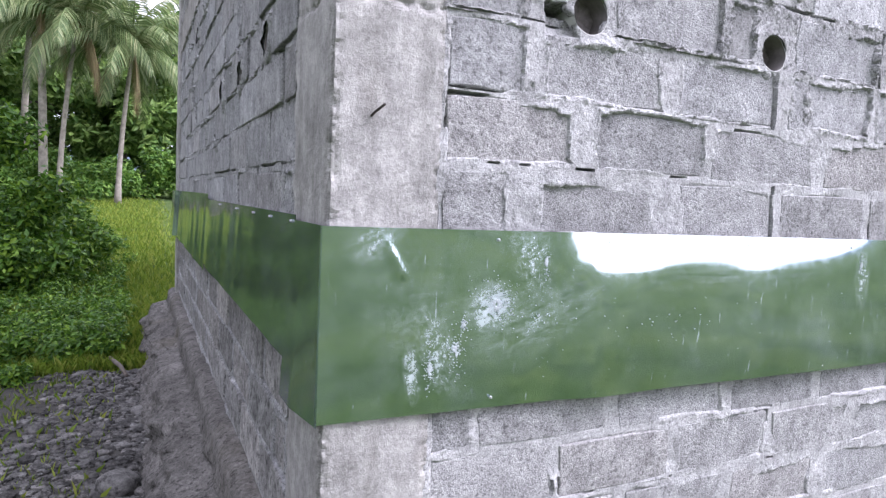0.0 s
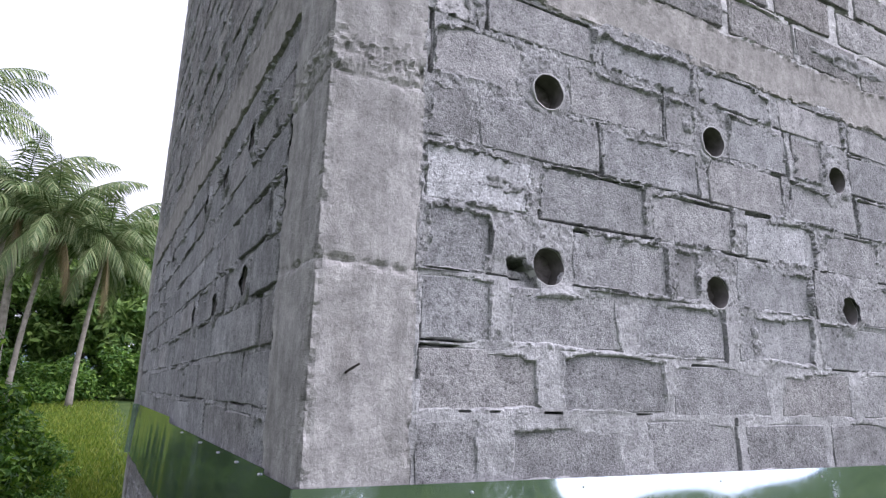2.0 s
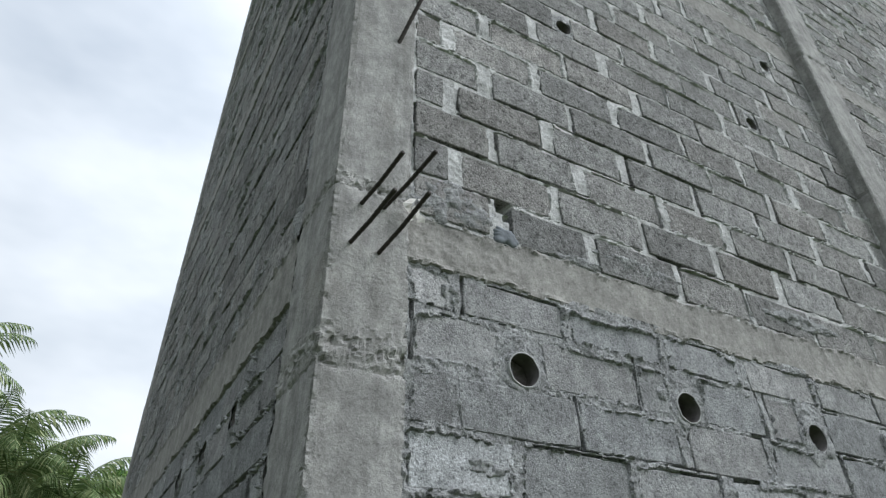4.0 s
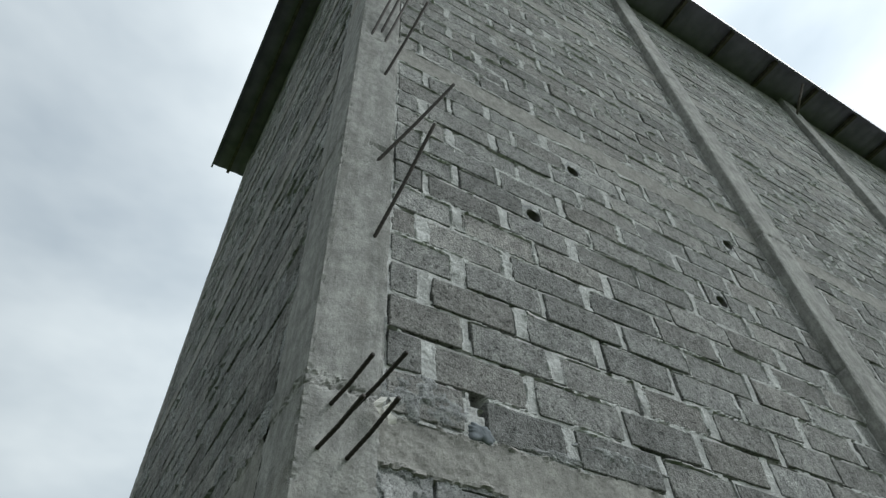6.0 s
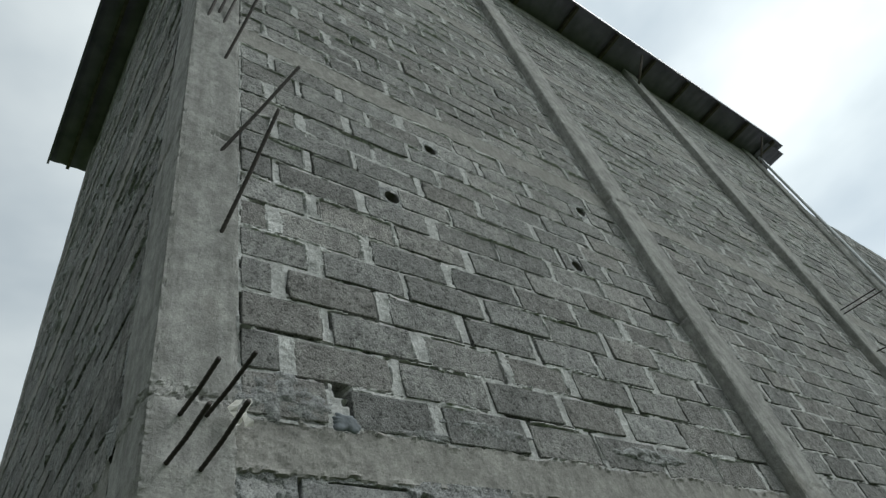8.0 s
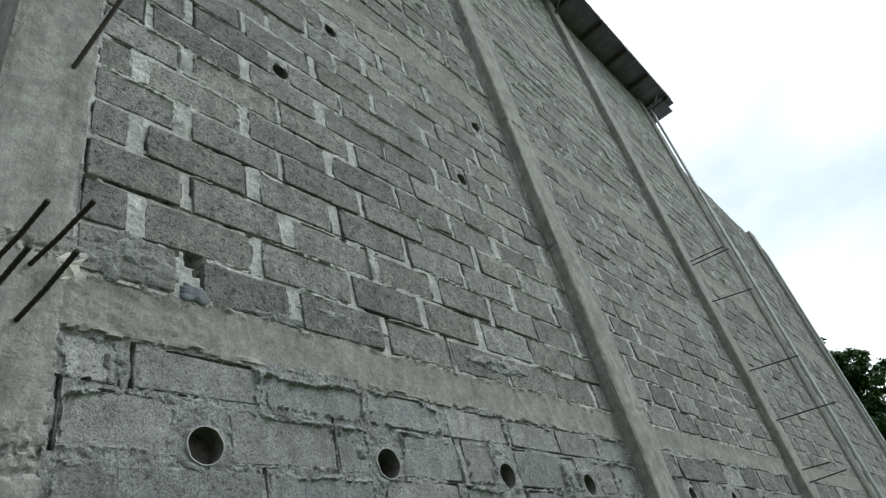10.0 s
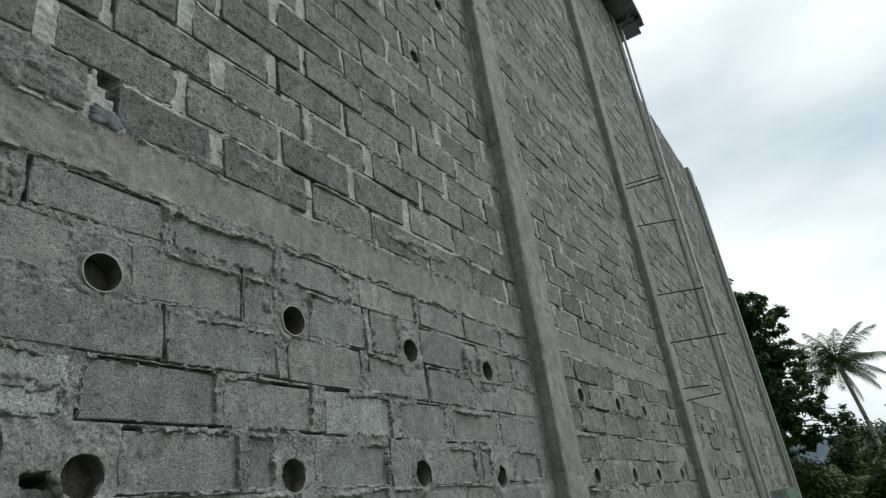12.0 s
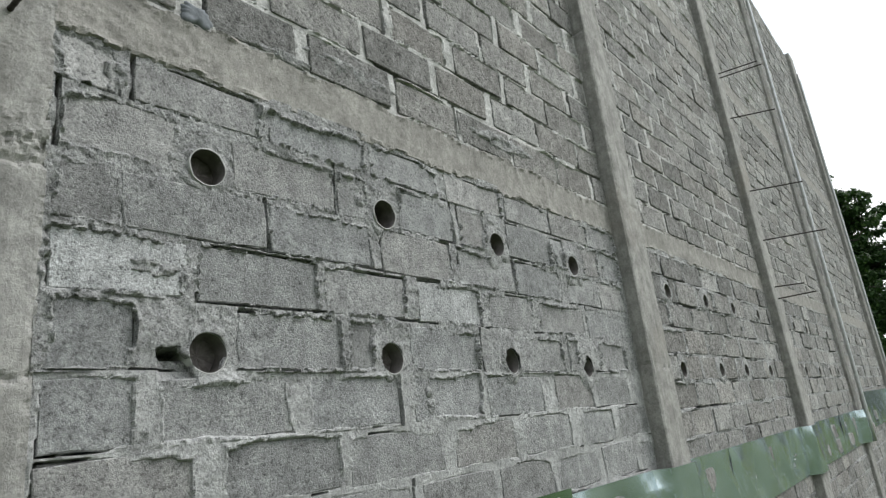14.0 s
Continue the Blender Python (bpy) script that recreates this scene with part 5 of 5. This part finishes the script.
def palm(name, x, y, base_z, height, lean, frond_len, n_frond, seed, trunk_r=0.15, droop=1.0, label="tall coconut palm with a pale slender trunk", dry=2, wide=1.25, green=M_FROND):
    q = np.random.RandomState(seed)
    thing = new(name)
    thing.location = (x, y, base_z)
    tagged(thing, label, "palm tree", "coconut palms")
    pts, rad = [], []
    for k in range(15):
        f = k / 14
        pts.append((lean[0] * f ** 1.6, lean[1] * f ** 1.6, height * f))
        rad.append(trunk_r * (1.35 - 0.35 * min(1, f * 6)) * (1 - 0.35 * f) * (1.04 if k % 2 else 0.97))
    put("trunk", tube_mesh("trunk", pts, rad, M_TRUNK, 10), thing)
    top = np.array(pts[-1])
    for k in range(n_frond):
        az = k * 2.39996 + q.uniform(-0.2, 0.2)
        up = 1.35 - 1.9 * (k / n_frond) + q.uniform(-0.12, 0.12)
        L = frond_len * q.uniform(0.82, 1.05) * (1.0 if up > -0.2 else 0.85)
        dirh = np.array([math.cos(az), math.sin(az), 0.0])
        n = 22
        rachis, ang, p = [], up, top.copy()
        for i in range(n + 1):
            rachis.append(p.copy())
            p = p + (dirh * math.cos(ang) + np.array([0, 0, math.sin(ang)])) * L / n
            ang -= droop * (0.038 + 0.065 * i / n)
        rachis = np.array(rachis)
        isdry = k >= n_frond - dry
        V, F = [], []
        side = np.cross(dirh, [0, 0, 1.0])
        for i in range(2, n + 1):
            f = i / n
            ll = frond_len * 0.26 * (math.sin(math.pi * (0.12 + 0.83 * f)) ** 0.7)
            t = rachis[i] - rachis[i - 1]
            t /= np.linalg.norm(t)
            for sg in (-1, 1):
                for sub in (0.0, 0.5):
                    o = rachis[i - 1] + (rachis[i] - rachis[i - 1]) * sub
                    d = side * sg * (0.62 if not isdry else 0.3) + t * 0.62 + np.array([0, 0, -0.42 - 0.3 * q.rand() - (0.5 if isdry else 0)])
                    d /= np.linalg.norm(d)
                    wv = t * 0.019 * wide * frond_len / 4
                    e = o + d * ll * q.uniform(0.85, 1.1)
                    mid = o + d * ll * 0.5 + np.array([0, 0, 0.05 * ll])
                    b0 = len(V)
                    V += [o - wv, mid - wv * 1.3, e + np.array([0, 0, -0.18 * ll]), mid + wv * 1.3, o + wv]
                    F += [(b0, b0 + 1, b0 + 3, b0 + 4), (b0 + 1, b0 + 2, b0 + 3)]
        fr = put("frond", mesh_from("frond", np.array(V), [list(f) for f in F], M_FROND_DRY if isdry else green), thing)
        put("rachis", tube_mesh("rachis", [tuple(r) for r in rachis[::3]], [0.035 * (1 - 0.85 * i / 8) for i in range(len(rachis[::3]))], M_FROND_DRY if isdry else green, 5), fr)
    return thing


palm("coconut_palm", -3.25, 24.5, 0.75, 7.0, (-0.1, 0.2), 3.9, 25, 1, 0.15)
palm("coconut_palm", -2.75, 24.0, 0.75, 6.2, (0.55, 0.1), 3.9, 25, 2, 0.095)
palm("coconut_palm", -0.95, 24.0, 0.75, 5.6, (0.45, 0.2), 3.6, 24, 3, 0.095)
palm("coconut_palm", -6.6, 25.0, 0.8, 9.5, (0.3, 0.0), 4.3, 24, 4, 0.15)
palm("coconut_palm", -4.6, 30.0, 1.1, 7.0, (0.3, 0.0), 4.0, 24, 5, 0.15)
# far palm: dark leaf colour in place of palm green paints its backlit shade
palm("coconut_palm", 40.0, -2.4, 0.0, 7.0, (0.2, 0.6), 2.9, 27, 6, 0.14, 0.62, wide=1.15, green=M_LEAF_DARK)
palm("coconut_palm", 33.0, 0.0, -0.2, 0.8, (0.1, 0.1), 2.6, 10, 7, 0.12, label="young palm with arching pale fronds", dry=0)


def tree(name, x, y, h, crown_r, n_leaf, leaf, mat, seed, label, base=0.3, n_clump=40, cr=(0.6, 1.3), lean=(0, 0)):
    q = np.random.RandomState(seed)
    z0 = float(ground_height(x, y))
    thing = new(name)
    thing.location = (x, y, z0)
    tagged(thing, label, "tree", "trees round the clearing")
    trunk = [(0, 0, -0.1), (lean[0] * 0.4, lean[1] * 0.4, h * 0.3), (lean[0], lean[1], h * 0.75)]
    put("trunk", tube_mesh("trunk", trunk, [0.03 * h, 0.022 * h, 0.008 * h], M_BARK, 9), thing)
    cs, rs = [], []
    for k in range(n_clump):
        d = q.normal(size=3)
        d /= np.linalg.norm(d)
        f = q.rand() ** 0.45
        cs.append((lean[0] + d[0] * crown_r * f, lean[1] + d[1] * crown_r * f, h * (base + (1 - base) * 0.5) + d[2] * h * (1 - base) * 0.48 * f))
        rs.append(q.uniform(*cr))
    for k in range(9):
        c = cs[k * 3 % n_clump]
        s = trunk[1] if k % 2 else ((trunk[1][0] + trunk[2][0]) / 2, (trunk[1][1] + trunk[2][1]) / 2, h * 0.5)
        put("limb", tube_mesh("limb", [s, tuple((np.array(s) + np.array(c)) / 2 + np.array([0, 0, 0.1 * h * q.rand()])), c], [0.010 * h, 0.007 * h, 0.002 * h], M_BARK, 6), thing)
    V, F = leaf_cloud(cs, rs, n_leaf, leaf, q, shell=0.3)
    put("crown", mesh_from("crown", V, F, mat), thing)
    return thing




def tiered_tree(name, x, y, h, z_low, reach, n_bough, n_leaf, leaf, mat, seed, label):
    """A tree with level boughs in loose tiers, each carrying flat sprays of leaves."""
    q = np.random.RandomState(seed)
    thing = new(name)
    thing.location = (x, y, float(ground_height(x, y)))
    tagged(thing, label, "tree", "trees round the clearing")
    put("trunk", tube_mesh("trunk", [(0, 0, -0.1), (0.1, 0.05, h * 0.3), (0.0, 0.1, h * 0.65), (0.05, 0.0, h * 0.95)], [0.24, 0.19, 0.12, 0.03], M_BARK, 9), thing)
    cs, rs = [], []
    for k in range(n_bough):
        f = (k + q.uniform(0, 0.8)) / n_bough
        z = z_low + (h - z_low) * f * 0.97
        az = k * 2.39996 + q.uniform(-0.3, 0.3)
        L = reach * (1.0 - 0.5 * f ** 1.8) * q.uniform(0.5, 1.0)
        d = np.array([math.cos(az), math.sin(az), 0.0])
        pts = []
        for i in range(6):
            t = i / 5
            pts.append(np.array([0, 0, z]) + d * L * t + np.array([0.12 * q.normal() * t, 0.12 * q.normal() * t, 0.55 * t + (q.uniform(-0.35, 0.25) - 0.75 * (1.2 - f)) * t * t]))
        put("limb", tube_mesh("limb", [tuple(p) for p in pts], [0.06 * (1 - 0.85 * i / 5) for i in range(6)], M_BARK, 6), thing)
        for i in range(9):
            t = 0.25 + 0.8 * i / 8
            j = min(4, int(t * 5))
            p = pts[j] + (pts[j + 1] - pts[j]) * (t * 5 - j)
            cs.append(tuple(p + np.array([0.25 * q.normal(), 0.25 * q.normal(), 0.2 * q.normal()]) * (0.4 + t)))
            rs.append(q.uniform(0.2, 0.5) * (1.15 - 0.4 * t))
    V, F = leaf_cloud(cs, rs, n_leaf, leaf, q, squash=0.75, flat=0.55, shell=0.15)
    put("crown", mesh_from("crown", V, F, mat), thing)


tiered_tree("broadleaf_tree", 30.0, 1.5, 9.4, 2.9, 3.5, 70, 66000, 0.10, M_LEAF_DARK, 4, "tall dark broadleaf tree with tiered boughs beyond the building")
tree("broadleaf_tree", 34.0, 6.5, 11.0, 4.5, 20000, 0.18, M_LEAF_DARK, 2, "dark broadleaf tree partly hidden by the wall", 0.2, 34, (0.6, 1.2))
for k, (x, y, h, r) in enumerate(((-9.5, 33, 8.5, 4.0), (-5.0, 36, 8.0, 4.0), (-1.0, 35, 8.0, 4.0), (3.5, 36, 9.5, 4.0), (-12.0, 26, 6.5, 3.4), (7.5, 38, 9, 4.5), (-7, 42, 12, 4.6), (-2.5, 43, 12.5, 4.8), (2.0, 43, 12, 4.8), (-11.5, 40, 12, 4.8))):
    tree("forest_tree", x, y, h, r, 12500, 0.21, M_FOREST, 20 + k, "leafy forest tree at the edge of the clearing", 0.0, 40, (0.7, 1.5))
for k, (x, y, h, rx) in enumerate(((-7.0, 27, 2.4, 2.2), (-3.2, 28, 1.9, 2.2), (-0.2, 27.5, 2.1, 1.8), (2.5, 28, 2.4, 2.0), (-1.6, 26.0, 1.3, 0.9), (-4.4, 25.5, 1.5, 1.2))):
    shrub("undergrowth", x, y, rx, 1.4, h, 7000, 0.10, M_LEAF, 40 + k, "leafy undergrowth at the foot of the trees", 24, cr=(0.35, 0.7), group="undergrowth under the palms")
for k, (x, y, h, rx) in enumerate(((31, 0.9, 2.3, 1.2), (36, -1.5, 4.0, 3.0), (37, 2.5, 4.6, 3.2), (33, -3.4, 2.9, 2.2), (34, -6.5, 3.0, 2.6), (44, -8, 6.2, 4.0), (43, -4.3, 6.2, 2.0), (46, -2, 5.0, 4.0))):
    shrub("undergrowth", x, y, rx, 2.0, h, 8500, 0.12, M_SCRUB, 60 + k, "leafy green scrub beyond the grass field", 26, cr=(0.5, 1.0), group="scrub beyond the field")
for k, (x, y) in enumerate(((18.6, -0.45), (19.3, -0.1))):
    shrub("red_shrub", x, y, 0.5, 0.5, 0.95, 330, 0.12, M_REDLEAF, 80 + k, "sparse shrub with dark red narrow leaves", 12, 8, cr=(0.15, 0.3), group="red-leaved shrubs")

# woods west of the clearing
for k, (x, y, h) in enumerate(((-16.5, -6, 6.0), (-17.5, -1, 6.5), (-17, 4, 5.5), (-16, 9, 6.0), (-14.5, 14.5, 6.0))):
    tree("forest_tree", x, y, h, 3.0, 6000, 0.30, M_LEAF_DARK, 150 + k, "leafy forest tree facing the side wall", 0.05, 28, (0.8, 1.5))

# added trees, out of view, that cut sky light on the west-facing column sides
for k, (x, y, h) in enumerate(((-10.5, -13.5, 11.0), (-5.5, -15.5, 12.0))):
    tree("forest_tree", x, y, h, 3.4, 6000, 0.32, M_LEAF_DARK, 170 + k, "unseen leafy tree added to dim the sky from the south-west", 0.05, 28, (0.9, 1.6))

# white hose slung from the end of the wall
hose = [(14.4, -0.14, 0.86), (15.6, -0.16, 0.95), (16.55, -0.10, 0.80), (16.7, -0.02, 0.56), (16.7, -0.33, 0.27), (16.7, -0.56, 0.16), (16.7, -0.80, 0.09), (16.7, -1.19, 0.10), (16.75, -1.8, 0.03), (16.9, -2.6, 0.0)]
put("garden_hose", tube_mesh("garden_hose", [tuple(Vector(p).lerp(Vector(q), f / 4)) for p, q in zip(hose, hose[1:]) for f in range(4)] + [hose[-1]], [0.013] * (4 * len(hose) - 3), M_HOSE, 8), None, "white plastic hose slung from the wall to the grass", "hose")

# distant wooded hills
def hills(name, r, base, height, seed, mat, a0, a1, label):
    n = 160
    V, F = [], []
    for i in range(n + 1):
        a = radians(a0 + (a1 - a0) * i / n)
        hgt = height * (0.45 + 0.9 * float(fbm(i * 0.06 + seed, seed, 0.0, 5)))
        for j, f in enumerate((0.0, 0.35, 0.7, 1.0)):
            rr = r * (1 + 0.25 * f)
            V.append((rr * math.cos(a), rr * math.sin(a), base + hgt * f))
    for i in range(n):
        for j in range(3):
            p = i * 4 + j
            F.append((p, p + 4, p + 5, p + 1))
    put(name, mesh_from(name, V, F, mat, True), kind="structure", label=label)


# air haze is mixed into the slope's own colour as pale blue
M_HILL = plain("wooded_slope_haze_tint", (0.07, 0.105, 0.13), 1.0, 0, 0.3, 0.05)
hills("backdrop_hills", 380, -3, 26, 3.0, M_HILL, -170, 200, "distant wooded hills with haze painted into their colour")


def grass_field(n, region, h, seed, name="grass", label="long green grass"):
    q = np.random.RandomState(seed)
    X, Y = region(q, n)
    Z = ground_height(X, Y)
    a = q.uniform(0, 6.28, n)
    H = h[0] + (h[1] - h[0]) * q.rand(n) ** 1.5
    W = 0.0045 + 0.006 * q.rand(n) + 0.02 * H * 0.2
    dx, dy = np.cos(a), np.sin(a)
    bend = H * q.uniform(0.15, 0.7, n)
    b = q.uniform(0, 6.28, n)
    V = np.stack([np.stack([X - dx * W, Y - dy * W, Z], -1), np.stack([X + dx * W, Y + dy * W, Z], -1),
                  np.stack([X + dx * W * 0.7 + np.cos(b) * bend * 0.4, Y + dy * W * 0.7 + np.sin(b) * bend * 0.4, Z + H * 0.6], -1),
                  np.stack([X + np.cos(b) * bend, Y + np.sin(b) * bend, Z + H * 0.92], -1)], 1).reshape(-1, 3)
    put(name, mesh_from(name, V, np.arange(4 * n).reshape(-1, 4), M_GRASS), None, label, "grass", kind="stuff")


def left_field(q, n):
    y = 4.2 + 22 * q.rand(n) ** 1.6
    x = -0.2 - (0.6 + 0.16 * (y + 1.4)) * q.rand(n) * 1.15 + 0.9 * np.clip(y - 6, 0, 1) * q.rand(n)
    return x, y


grass_field(70000, left_field, (0.04, 0.17), 5)
wq = np.random.RandomState(77)
wc, wr = [], []
for k in range(420):
    y = 4.4 + 9 * wq.rand() ** 1.4
    x = -0.45 - (0.9 + 0.2 * y) * wq.rand()
    wc.append((x, y, float(ground_height(x, y)) + 0.08 + 0.16 * wq.rand()))
    wr.append(wq.uniform(0.07, 0.2))
for k in range(90):
    y = 1.0 + 3.6 * wq.rand()
    x = -1.1 - 0.8 * wq.rand()
    wc.append((x, y, float(ground_height(x, y)) + 0.04 + 0.05 * wq.rand()))
    wr.append(wq.uniform(0.04, 0.12))
WV, WF = leaf_cloud(wc, wr, 60000, 0.026, wq)
WV[:, 2] = np.maximum(WV[:, 2], 0.0)
put("weeds", mesh_from("weeds", WV, WF, M_VINE), None, "low leafy green weeds between the gravel and the bush", "weeds", kind="stuff")
grass_field(9000, lambda q, n: (-1.9 + 1.4 * q.rand(n) ** 4, q.uniform(1.2, 4.8, n)), (0.02, 0.11), 6)
grass_field(12000, lambda q, n: (q.uniform(17.2, 40, n), q.uniform(-5, 3, n)), (0.1, 0.45), 7)

# ---------- the nearest blocks, piece by piece ----------
BLOCK_W, BLOCK_H = 0.41, 0.168
variants = []
for k in range(14):
    v, f = block_geometry(BLOCK_W, BLOCK_H, random.Random(200 + k))
    variants.append(mesh_from("concrete_block", [(a, -b, c) for a, b, c in v], [list(q) for q in f], M_BLOCK))
rb = random.Random(3)


upper_variants = []


def lay(rows, parent, side=False, out=(0.0, 0.007), kinds=variants):
    for a, b, spans in rows:
        for lo, hi in spans:
            ob = new("concrete_block", kinds[rb.randrange(len(kinds))])
            drop = top_drop(lo, a)
            c, z, p = (lo + hi) / 2, (a + b - drop) / 2, rb.uniform(*out)
            ob.location = (-p, c, z) if side else (c, -p, z)
            ob.rotation_euler = (0, radians(rb.uniform(-0.5, 0.5)), radians(-90) if side else 0)
            ob.scale = ((hi - lo) / BLOCK_W, 1, (b - a - drop - (0.016 if a > 2.9 else 0.012)) / BLOCK_H)
            ob.parent = parent


lay(near_rows, wall_front, out=(0.0, 0.004))
limed = variants[3].copy()
limed.materials[0] = M_BLOCK_LIMED
for ob in wall_front.children:
    if ob.name.startswith("concrete_block") and any(abs(ob.location.x - x) < 0.1 and abs(ob.location.z - z) < 0.05 for x, z in LIMED):
        ob.data = limed
for me in [v.copy() for v in variants[:8]]:
    me.materials[0] = M_BLOCK_UP
    upper_variants.append(me)
lay(up_rows, wall_front, out=(0.0, 0.012), kinds=upper_variants)
lay(side_low, wall_side, True, (0.0, 0.012))
